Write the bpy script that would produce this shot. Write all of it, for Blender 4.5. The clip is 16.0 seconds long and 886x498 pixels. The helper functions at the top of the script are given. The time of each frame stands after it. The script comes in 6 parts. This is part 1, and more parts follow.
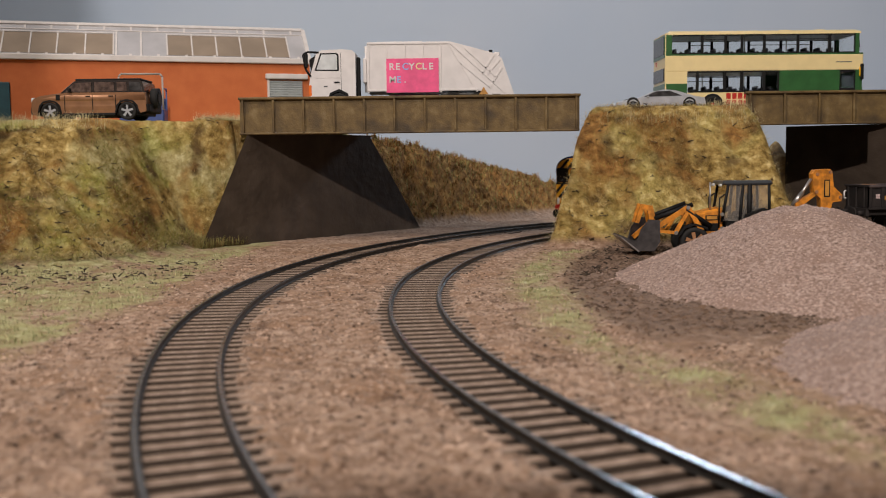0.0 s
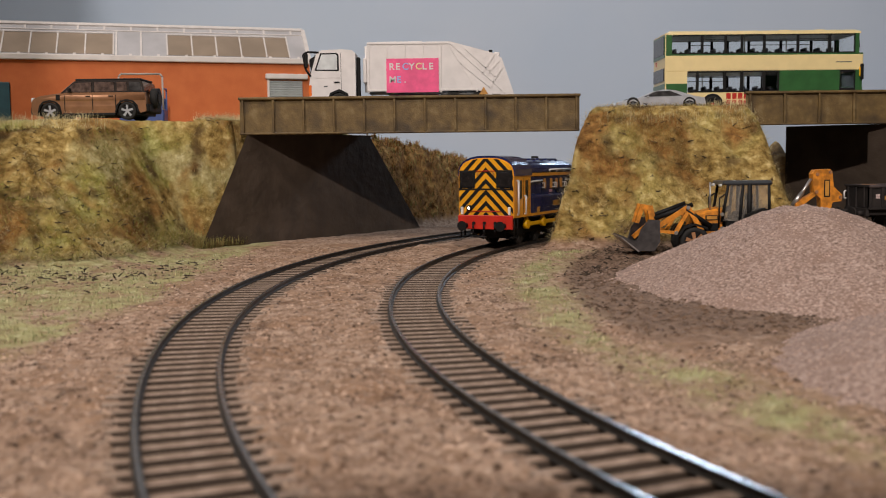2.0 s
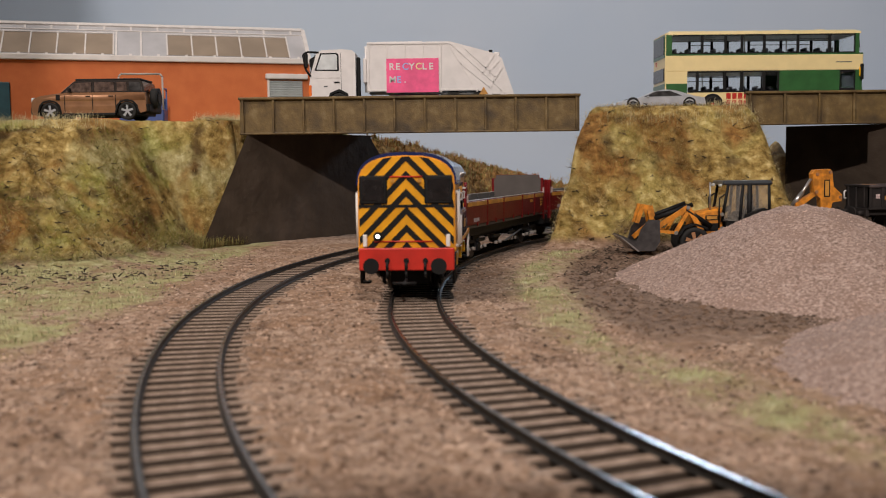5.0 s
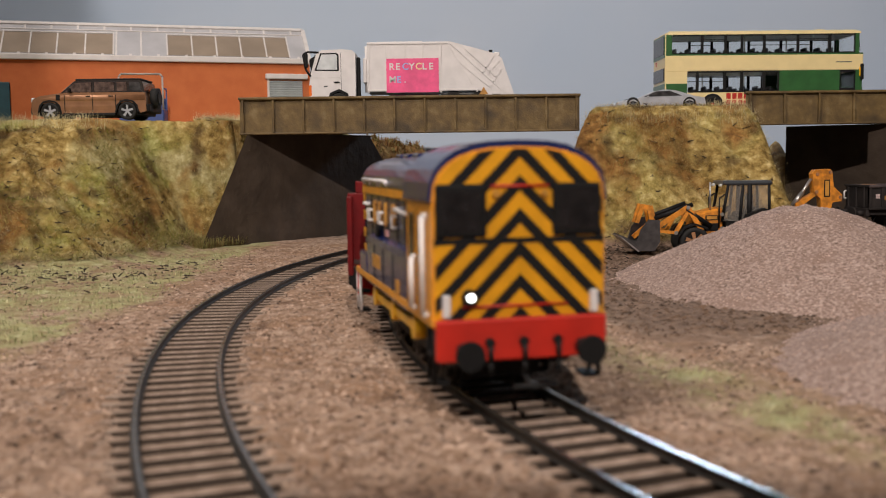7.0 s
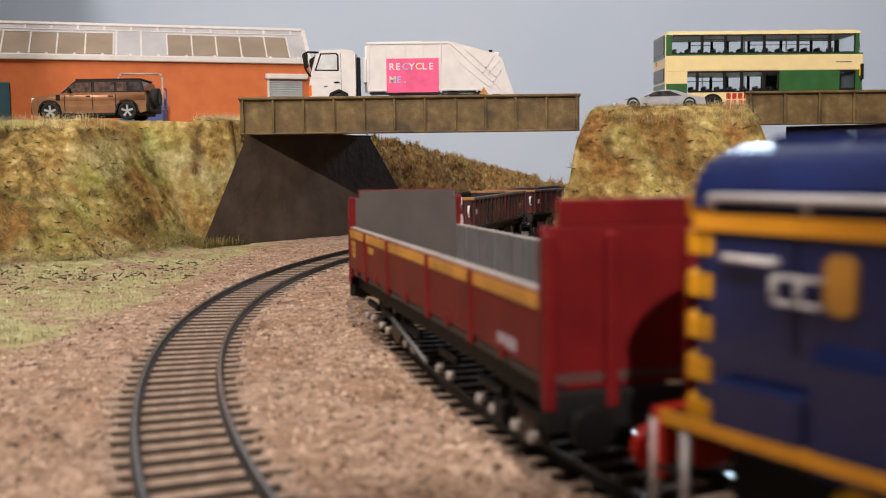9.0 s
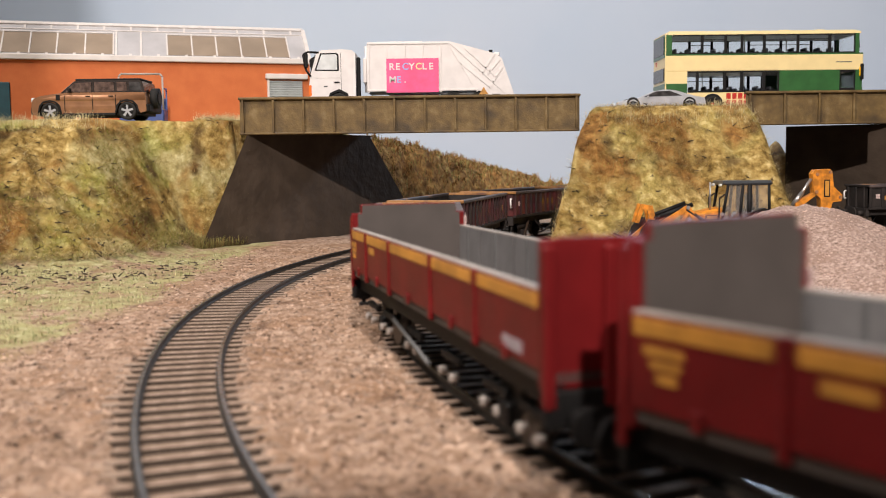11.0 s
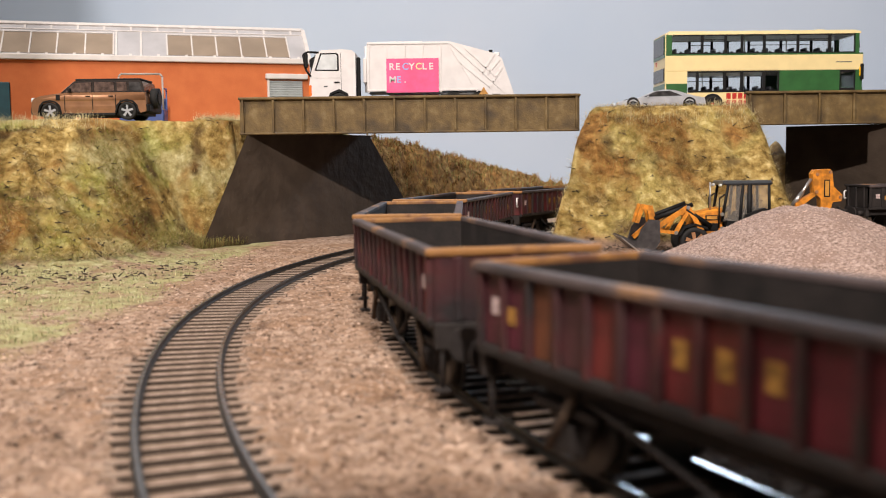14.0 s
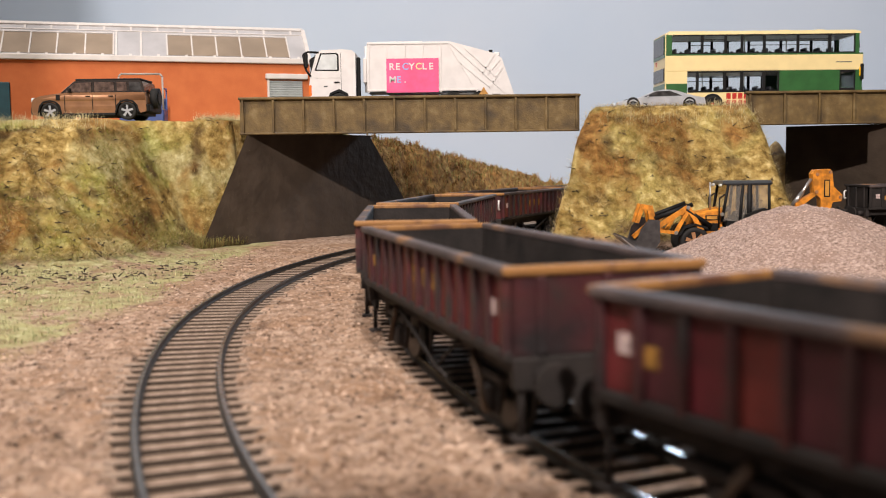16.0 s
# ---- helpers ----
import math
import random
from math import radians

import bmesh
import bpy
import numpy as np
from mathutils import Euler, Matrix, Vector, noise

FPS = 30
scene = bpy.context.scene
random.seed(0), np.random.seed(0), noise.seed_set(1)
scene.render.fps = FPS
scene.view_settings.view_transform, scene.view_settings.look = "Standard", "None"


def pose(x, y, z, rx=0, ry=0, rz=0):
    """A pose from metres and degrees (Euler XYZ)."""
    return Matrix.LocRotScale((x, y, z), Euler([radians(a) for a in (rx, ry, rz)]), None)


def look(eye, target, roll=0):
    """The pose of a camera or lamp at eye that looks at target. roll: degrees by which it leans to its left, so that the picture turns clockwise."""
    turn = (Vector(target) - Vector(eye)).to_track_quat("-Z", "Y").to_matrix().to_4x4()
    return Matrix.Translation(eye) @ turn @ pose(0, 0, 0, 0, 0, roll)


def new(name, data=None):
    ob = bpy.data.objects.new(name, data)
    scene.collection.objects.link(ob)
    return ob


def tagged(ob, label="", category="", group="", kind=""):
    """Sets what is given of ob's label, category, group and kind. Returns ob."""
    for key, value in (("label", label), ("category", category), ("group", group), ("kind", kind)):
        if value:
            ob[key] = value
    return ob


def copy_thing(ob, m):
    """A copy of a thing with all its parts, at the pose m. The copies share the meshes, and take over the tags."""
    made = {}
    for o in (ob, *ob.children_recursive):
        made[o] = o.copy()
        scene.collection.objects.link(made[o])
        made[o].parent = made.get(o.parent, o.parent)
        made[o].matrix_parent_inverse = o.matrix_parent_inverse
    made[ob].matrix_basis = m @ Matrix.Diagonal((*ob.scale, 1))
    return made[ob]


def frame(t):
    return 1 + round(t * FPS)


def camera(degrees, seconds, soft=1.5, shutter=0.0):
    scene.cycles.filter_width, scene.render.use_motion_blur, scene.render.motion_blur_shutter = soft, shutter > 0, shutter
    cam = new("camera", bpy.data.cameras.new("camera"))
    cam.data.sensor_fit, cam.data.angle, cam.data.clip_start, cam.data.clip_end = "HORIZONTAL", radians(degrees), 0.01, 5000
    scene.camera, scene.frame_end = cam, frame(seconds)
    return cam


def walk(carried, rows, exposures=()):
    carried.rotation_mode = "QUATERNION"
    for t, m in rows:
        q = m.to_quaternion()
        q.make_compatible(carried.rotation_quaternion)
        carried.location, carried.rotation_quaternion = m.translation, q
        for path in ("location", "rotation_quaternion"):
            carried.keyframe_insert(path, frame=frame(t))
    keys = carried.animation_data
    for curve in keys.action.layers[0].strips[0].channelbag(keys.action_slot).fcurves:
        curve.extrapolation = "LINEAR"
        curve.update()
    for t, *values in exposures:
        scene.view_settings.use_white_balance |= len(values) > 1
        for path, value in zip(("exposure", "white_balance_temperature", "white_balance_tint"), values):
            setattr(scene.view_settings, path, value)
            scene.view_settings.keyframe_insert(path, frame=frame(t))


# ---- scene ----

MM = 0.001                      # the layout is a model: lengths below are in millimetres
EYE_H = 45.5                    # the eye over the rail tops
cam = camera(49.3, 16.0, soft=0.95, shutter=0.5)
cam.data.dof.use_dof, cam.data.dof.focus_distance, cam.data.dof.aperture_fstop = True, 0.5, 26.0
EYE = look((0, 0, EYE_H * MM), (0, 1, EYE_H * MM - math.tan(radians(5.03))), -0.69)
walk(cam, [(0, EYE), (16, EYE)], [(0, -0.12), (6.5, -0.12), (7.2, -0.05), (8, 0.2), (9, 0.36), (10, 0.48), (11.3, 0.59), (12.5, 0.61), (16, 0.58)])

# ---- light: warm spotlights over the viewer's side, a cool strip over the backdrop ----
world = bpy.data.worlds.new("room")
scene.world = world
world.use_nodes = True
world.node_tree.nodes["Background"].inputs[0].default_value = (0.95, 0.92, 0.9, 1)
world.node_tree.nodes["Background"].inputs[1].default_value = 0.035


def area(name, eye, target, sx, sy, power, color):
    lamp = bpy.data.lights.new(name, "AREA")
    lamp.shape, lamp.size, lamp.size_y, lamp.energy, lamp.color = "RECTANGLE", sx, sy, power, color
    ob = new(name, lamp)
    ob.matrix_world = look(eye, target)
    return ob


spot = bpy.data.lights.new("spot_lamp", "SPOT")
spot.energy, spot.color, spot.spot_size, spot.spot_blend, spot.shadow_soft_size = 48, (1.0, 0.9, 0.835), radians(52), 0.5, 0.01
new("spot_lamp", spot).matrix_world = look((0.1, -0.75, 0.78), (-0.08, 0.66, 0.08))
side_spot = bpy.data.lights.new("side_spot_lamp", "SPOT")
side_spot.energy, side_spot.color, side_spot.spot_size, side_spot.spot_blend, side_spot.shadow_soft_size = 24, (1.0, 0.885, 0.81), radians(66), 0.9, 0.02
new("side_spot_lamp", side_spot).matrix_world = look((-0.5, -0.12, 0.95), (0.03, 0.62, 0.06))
area("room_lamp", (-0.42, 0.16, 1.15), (0.0, 0.42, 0), 0.4, 0.25, 5.0, (1.0, 0.925, 0.88))
area("strip_lamp", (0.246, 0.93, 0.25), (0.1, 0.3, 0), 0.12, 0.03, 0.75, (0.6, 0.78, 1.0))

# ---- materials ----


def material(name, stops, rough=0.7, metal=0.0, scale=400.0, bump=0.0, bump_scale=None, detail=6.0, coat=0.0, second=None, island=0.0):
    """Noise through a colour ramp; stops: (place, colour). second: (scale, colour, low, high) a patchy overlay."""
    m = bpy.data.materials.new(name)
    m.use_nodes = True
    nt = m.node_tree
    bsdf = nt.nodes["Principled BSDF"]
    co = nt.nodes.new("ShaderNodeTexCoord")
    no = nt.nodes.new("ShaderNodeTexNoise")
    no.inputs["Scale"].default_value, no.inputs["Detail"].default_value = scale, detail
    nt.links.new(co.outputs["Object"], no.inputs["Vector"])
    ramp = nt.nodes.new("ShaderNodeValToRGB")
    els = ramp.color_ramp.elements
    while len(els) < len(stops):
        els.new(0.5)
    for e, (p, c) in zip(els, stops):
        e.position, e.color = p, (*c, 1)
    nt.links.new(no.outputs["Fac"], ramp.inputs["Fac"])
    out = ramp.outputs["Color"]
    if second:
        n2 = nt.nodes.new("ShaderNodeTexNoise")
        n2.inputs["Scale"].default_value, n2.inputs["Detail"].default_value = second[0], 5
        nt.links.new(co.outputs["Object"], n2.inputs["Vector"])
        mr = nt.nodes.new("ShaderNodeMapRange")
        mr.inputs["From Min"].default_value, mr.inputs["From Max"].default_value = second[2], second[3]
        nt.links.new(n2.outputs["Fac"], mr.inputs["Value"])
        mix = nt.nodes.new("ShaderNodeMix")
        mix.data_type = "RGBA"
        nt.links.new(mr.outputs["Result"], mix.inputs[0])
        nt.links.new(out, mix.inputs[6])
        mix.inputs[7].default_value = (*second[1], 1)
        out = mix.outputs[2]
    if island:
        geo = nt.nodes.new("ShaderNodeNewGeometry")
        hsv = nt.nodes.new("ShaderNodeHueSaturation")
        mr = nt.nodes.new("ShaderNodeMapRange")
        mr.inputs["To Min"].default_value, mr.inputs["To Max"].default_value = 1 - island, 1 + island
        nt.links.new(geo.outputs["Random Per Island"], mr.inputs["Value"])
        nt.links.new(mr.outputs["Result"], hsv.inputs["Value"])
        nt.links.new(out, hsv.inputs["Color"])
        out = hsv.outputs["Color"]
    nt.links.new(out, bsdf.inputs["Base Color"])
    bsdf.inputs["Roughness"].default_value, bsdf.inputs["Metallic"].default_value = rough, metal
    bsdf.inputs["Coat Weight"].default_value = coat
    if bump:
        nb = nt.nodes.new("ShaderNodeTexNoise")
        nb.inputs["Scale"].default_value, nb.inputs["Detail"].default_value = bump_scale or scale, 8
        nt.links.new(co.outputs["Object"], nb.inputs["Vector"])
        bp = nt.nodes.new("ShaderNodeBump")
        bp.inputs["Strength"].default_value, bp.inputs["Distance"].default_value = min(1.0, bump), 0.001
        nt.links.new(nb.outputs["Fac"], bp.inputs["Height"])
        nt.links.new(bp.outputs["Normal"], bsdf.inputs["Normal"])
    return m


def paint(name, c, rough=0.35, metal=0.0, wear=0.12, scale=150.0, coat=0.0, bump=0.05):
    """A painted model surface with slight unevenness."""
    lo, hi = [max(0, v * (1 - wear)) for v in c], [min(1, v * (1 + wear)) for v in c]
    return material(name, [(0.35, lo), (0.65, hi)], rough, metal, scale, bump, 2500, 5, coat)


def glass(name, tint=(0.95, 0.97, 0.97), rough=0.02, clear=1.0):
    m = bpy.data.materials.new(name)
    m.use_nodes = True
    b = m.node_tree.nodes["Principled BSDF"]
    b.inputs["Base Color"].default_value, b.inputs["Roughness"].default_value = (*tint, 1), rough
    b.inputs["Transmission Weight"].default_value, b.inputs["IOR"].default_value = clear, 1.1
    return m


def glow(name, c, power):
    m = bpy.data.materials.new(name)
    m.use_nodes = True
    b = m.node_tree.nodes["Principled BSDF"]
    b.inputs["Emission Color"].default_value, b.inputs["Emission Strength"].default_value = (*c, 1), power
    return m


M = dict(
    sky=material("painted_sky", [(0.3, (0.45, 0.55, 0.69)), (0.7, (0.49, 0.58, 0.71))], 0.85, 0, 6, 0.05, 60, second=(1.6, (0.57, 0.63, 0.72), 0.45, 0.75)),
    earth=material("gravelly_earth", [(0.25, (0.17, 0.105, 0.07)), (0.5, (0.34, 0.23, 0.165)), (0.72, (0.5, 0.37, 0.29))], 0.95, 0, 260, 0.9, 700, 10, second=(22, (0.3, 0.19, 0.12), 0.5, 0.75)),
    bank=material("scrubby_bank", [(0.3, (0.16, 0.09, 0.035)), (0.5, (0.3, 0.24, 0.08)), (0.7, (0.42, 0.4, 0.15))], 0.95, 0, 60, 0.9, 500, 8, second=(28, (0.36, 0.2, 0.07), 0.5, 0.65)),
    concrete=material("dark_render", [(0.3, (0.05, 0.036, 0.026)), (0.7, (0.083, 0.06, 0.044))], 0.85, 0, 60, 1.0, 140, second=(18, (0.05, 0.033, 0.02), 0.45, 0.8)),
    girder=material("weathered_girder", [(0.3, (0.085, 0.05, 0.013)), (0.55, (0.14, 0.087, 0.025)), (0.72, (0.2, 0.137, 0.056))], 0.6, 0, 160, 0.3, 900, second=(55, (0.04, 0.024, 0.01), 0.5, 0.7)),
    rail=material("rail_steel", [(0.3, (0.03, 0.028, 0.026)), (0.7, (0.06, 0.052, 0.045))], 0.45, 0.6, 300),
    rail_top=material("polished_rail_top", [(0.3, (0.16, 0.145, 0.13)), (0.7, (0.27, 0.25, 0.235))], 0.24, 0.85, 300),
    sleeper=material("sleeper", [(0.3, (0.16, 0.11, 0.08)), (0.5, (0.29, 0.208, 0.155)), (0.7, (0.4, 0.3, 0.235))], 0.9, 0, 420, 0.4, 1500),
    ballast=material("ballast", [(0.3, (0.016, 0.011, 0.008)), (0.5, (0.04, 0.027, 0.019)), (0.75, (0.12, 0.08, 0.058))], 0.95, 0, 500, 0.8, 900, 9),
    road=material("road", [(0.3, (0.1, 0.1, 0.1)), (0.7, (0.15, 0.145, 0.14))], 0.9, 0, 200, 0.3, 1500),
    pile=material("gravel_pile", [(0.3, (0.15, 0.098, 0.076)), (0.5, (0.3, 0.212, 0.174)), (0.7, (0.5, 0.38, 0.325))], 0.95, 0, 900, 0.4, 1100, 8, second=(60, (0.24, 0.16, 0.125), 0.5, 0.75)),
    brick=material("orange_brick", [(0.3, (0.47, 0.115, 0.03)), (0.7, (0.55, 0.15, 0.042))], 0.8, 0, 90, 0.15, 900),
    white=paint("white_paint", (0.68, 0.64, 0.62), 0.4, wear=0.05),
    black=paint("black_paint", (0.007, 0.0065, 0.0065), 0.62),
    yellow=paint("warning_yellow", (0.7, 0.315, 0.009), 0.35),
    orange=paint("orange_paint", (0.72, 0.3, 0.02), 0.35),
    navy=paint("navy_paint", (0.01, 0.017, 0.078), 0.25, coat=0.3),
    red=paint("buffer_red", (0.48, 0.018, 0.008), 0.45),
    maroon=material("wagon_maroon", [(0.3, (0.105, 0.0055, 0.0065)), (0.7, (0.155, 0.0083, 0.0095))], 0.45, 0, 120, 0.1, 900),
    grey=paint("wagon_grey", (0.14, 0.135, 0.135), 0.6),
    gold=paint("gold_band", (0.5, 0.23, 0.035), 0.45, wear=0.25),
    bronze=paint("bronze_paint", (0.3, 0.145, 0.07), 0.4, 0.45, coat=1.0),
    green=paint("bus_green", (0.03, 0.11, 0.03), 0.3, coat=0.3),
    cream=paint("bus_cream", (0.8, 0.64, 0.32), 0.35, wear=0.03, coat=0.2),
    wheel=paint("wheel_steel", (0.06, 0.055, 0.05), 0.45, 0.5),
    rod_yellow=paint("rod_yellow", (0.85, 0.44, 0.005), 0.35),
    dark_glass=paint("dark_glass", (0.045, 0.042, 0.042), 0.08, wear=0.5, scale=260),
    headlight=glow("headlight", (1, 0.98, 0.95), 9),
    pinkish=paint("plate_pink", (0.5, 0.25, 0.25), 0.5),
    dusty=paint("dusty_brown", (0.075, 0.062, 0.056), 0.7, scale=90),
    faded_gold=paint("faded_gold", (0.3, 0.15, 0.03), 0.6, wear=0.5, scale=700),
    lip=paint("worn_lip", (0.34, 0.3, 0.27), 0.5),
    dark_grey=paint("dark_grey", (0.1, 0.1, 0.1), 0.6),
    label_grey=paint("label_grey", (0.35, 0.3, 0.33), 0.5),
    label_pale=paint("label_pale", (0.5, 0.38, 0.36), 0.6, wear=0.4, scale=900),
    soot=material("sooty_steel", [(0.3, (0.015, 0.0128, 0.012)), (0.7, (0.0338, 0.027, 0.0248))], 0.7, 0, 160, 0.2, 900),
    rust=material("rusty_steel", [(0.3, (0.03, 0.018, 0.012)), (0.7, (0.072, 0.039, 0.018))], 0.75, 0, 300, 0.2, 900),
    rim=material("rusty_rim", [(0.35, (0.12, 0.05, 0.025)), (0.55, (0.3, 0.14, 0.04))], 0.6, 0, 160, 0.2, 900),
    worn_rail=material("worn_rail", [(0.35, (0.04, 0.03, 0.03)), (0.58, (0.09, 0.064, 0.06)), (0.7, (0.36, 0.17, 0.045))], 0.7, 0, 60, 0.2, 900),
    rusty_maroon=material("rusty_maroon", [(0.34, (0.0153, 0.011, 0.0119)), (0.5, (0.051, 0.0102, 0.0127)), (0.66, (0.111, 0.0153, 0.0153)), (0.76, (0.204, 0.068, 0.0213))], 0.55, 0, 70, 0.2, 900, second=(140, (0.0255, 0.017, 0.0153), 0.45, 0.65)),
    rubber=paint("rubber", (0.02, 0.019, 0.018), 0.75),
    silver=paint("silver_paint", (0.55, 0.56, 0.6), 0.28, 0.5, coat=0.3),
    steel=paint("bare_steel", (0.4, 0.38, 0.36), 0.35, 0.8),
    bronze_dark=paint("bronze_dark", (0.022, 0.015, 0.012), 0.22, coat=0.5),
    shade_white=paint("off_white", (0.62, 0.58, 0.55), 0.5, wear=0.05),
    bright_glass=paint("bright_glass", (0.6, 0.62, 0.62), 0.08),
    loco_glass=paint("loco_glass", (0.012, 0.01, 0.01), 0.12, wear=0.5, scale=300),
    car_glass=paint("car_glass", (0.09, 0.06, 0.05), 0.05, wear=0.5, scale=300),
    cabin_glass=paint("cabin_glass", (0.26, 0.25, 0.24), 0.06),
    lamp_orange=paint("lamp_orange", (0.75, 0.16, 0.03), 0.25),
    pink=paint("poster_pink", (0.82, 0.09, 0.24), 0.45),
    letter_blue=paint("letter_blue", (0.3, 0.42, 0.75), 0.45),
    window=glass("bus_window"),
    haze_glass=glass("hazy_glass", (0.86, 0.8, 0.72), 0.1, 0.88),
    seat_blue=paint("seat_blue", (0.1, 0.11, 0.14), 0.8),
    digger=paint("digger_orange", (0.56, 0.2, 0.015), 0.45, wear=0.35, scale=320),
    rim_rust=paint("rim_rust", (0.3, 0.14, 0.06), 0.6, wear=0.4, scale=500),
    bucket=paint("bucket_steel", (0.035, 0.03, 0.03), 0.5, wear=0.4, scale=300),
    roof_grey=paint("roof_grey", (0.05, 0.055, 0.06), 0.3),
    roof_sheet=paint("roof_sheet", (0.42, 0.41, 0.42), 0.4, scale=40),
    brown_pane=paint("brown_pane", (0.27, 0.21, 0.155), 0.4, scale=40),
    shutter_grey=paint("shutter_grey", (0.33, 0.36, 0.36), 0.5),
    teal=paint("teal_paint", (0.02, 0.07, 0.09), 0.5),
    cage_blue=paint("cage_blue", (0.04, 0.07, 0.22), 0.45),
    straw=material("straw", [(0.3, (0.5, 0.37, 0.15)), (0.7, (0.76, 0.61, 0.32))], 0.8, 0, 40, island=0.3),
    pale_straw=material("pale_straw", [(0.3, (0.48, 0.41, 0.22)), (0.7, (0.7, 0.63, 0.4))], 0.85, 0, 40, island=0.3),
    lime=material("lime_moss", [(0.3, (0.3, 0.31, 0.06)), (0.7, (0.5, 0.5, 0.16))], 0.85, 0, 40, island=0.35),
    grass=material("grass", [(0.3, (0.216, 0.19, 0.054)), (0.7, (0.378, 0.337, 0.117))], 0.8, 0, 40, island=0.35),
    scrub=material("scrub", [(0.3, (0.153, 0.085, 0.034)), (0.7, (0.306, 0.187, 0.068))], 0.85, 0, 40, island=0.4),
    rust_scrub=material("rust_scrub", [(0.3, (0.17, 0.075, 0.022)), (0.7, (0.36, 0.19, 0.06))], 0.85, 0, 40, island=0.45),
    verge=material("verge", [(0.3, (0.22, 0.23, 0.09)), (0.7, (0.42, 0.42, 0.22))], 0.85, 0, 40, island=0.3),
    chips=material("chips", [(0.3, (0.24, 0.157, 0.11)), (0.7, (0.42, 0.3, 0.225))], 0.9, 0, 60, island=0.5),
    crumbs=material("crumbs", [(0.3, (0.06, 0.0375, 0.024)), (0.7, (0.15, 0.09, 0.0562))], 0.95, 0, 60, island=0.4),
    pile_chips=material("pile_chips", [(0.3, (0.24, 0.162, 0.13)), (0.7, (0.42, 0.305, 0.255))], 0.9, 0, 60, island=0.5),
    twig=paint("twig", (0.06, 0.042, 0.028), 0.9, wear=0.5),
)


def sleeper_side_shade():
    """Pale dusty upper faces; shade is painted into the sides as a dark colour."""
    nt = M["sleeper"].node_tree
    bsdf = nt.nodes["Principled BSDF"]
    top_colour = bsdf.inputs["Base Color"].links[0].from_socket
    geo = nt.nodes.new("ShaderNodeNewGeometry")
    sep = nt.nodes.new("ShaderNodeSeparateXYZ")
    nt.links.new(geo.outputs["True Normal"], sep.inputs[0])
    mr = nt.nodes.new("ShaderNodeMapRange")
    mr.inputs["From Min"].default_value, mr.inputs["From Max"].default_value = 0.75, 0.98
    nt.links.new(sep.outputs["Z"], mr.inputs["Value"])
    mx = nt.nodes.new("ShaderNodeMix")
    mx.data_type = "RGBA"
    # painted shade for every face that doesn't point up
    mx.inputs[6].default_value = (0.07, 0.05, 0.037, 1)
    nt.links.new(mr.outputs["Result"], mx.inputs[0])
    nt.links.new(top_colour, mx.inputs[7])
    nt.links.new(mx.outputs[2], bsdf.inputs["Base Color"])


sleeper_side_shade()

for k in ("black", "maroon", "soot", "rubber", "ballast", "concrete", "pile", "sleeper"):
    M[k].node_tree.nodes["Principled BSDF"].inputs["Specular IOR Level"].default_value = 0.22


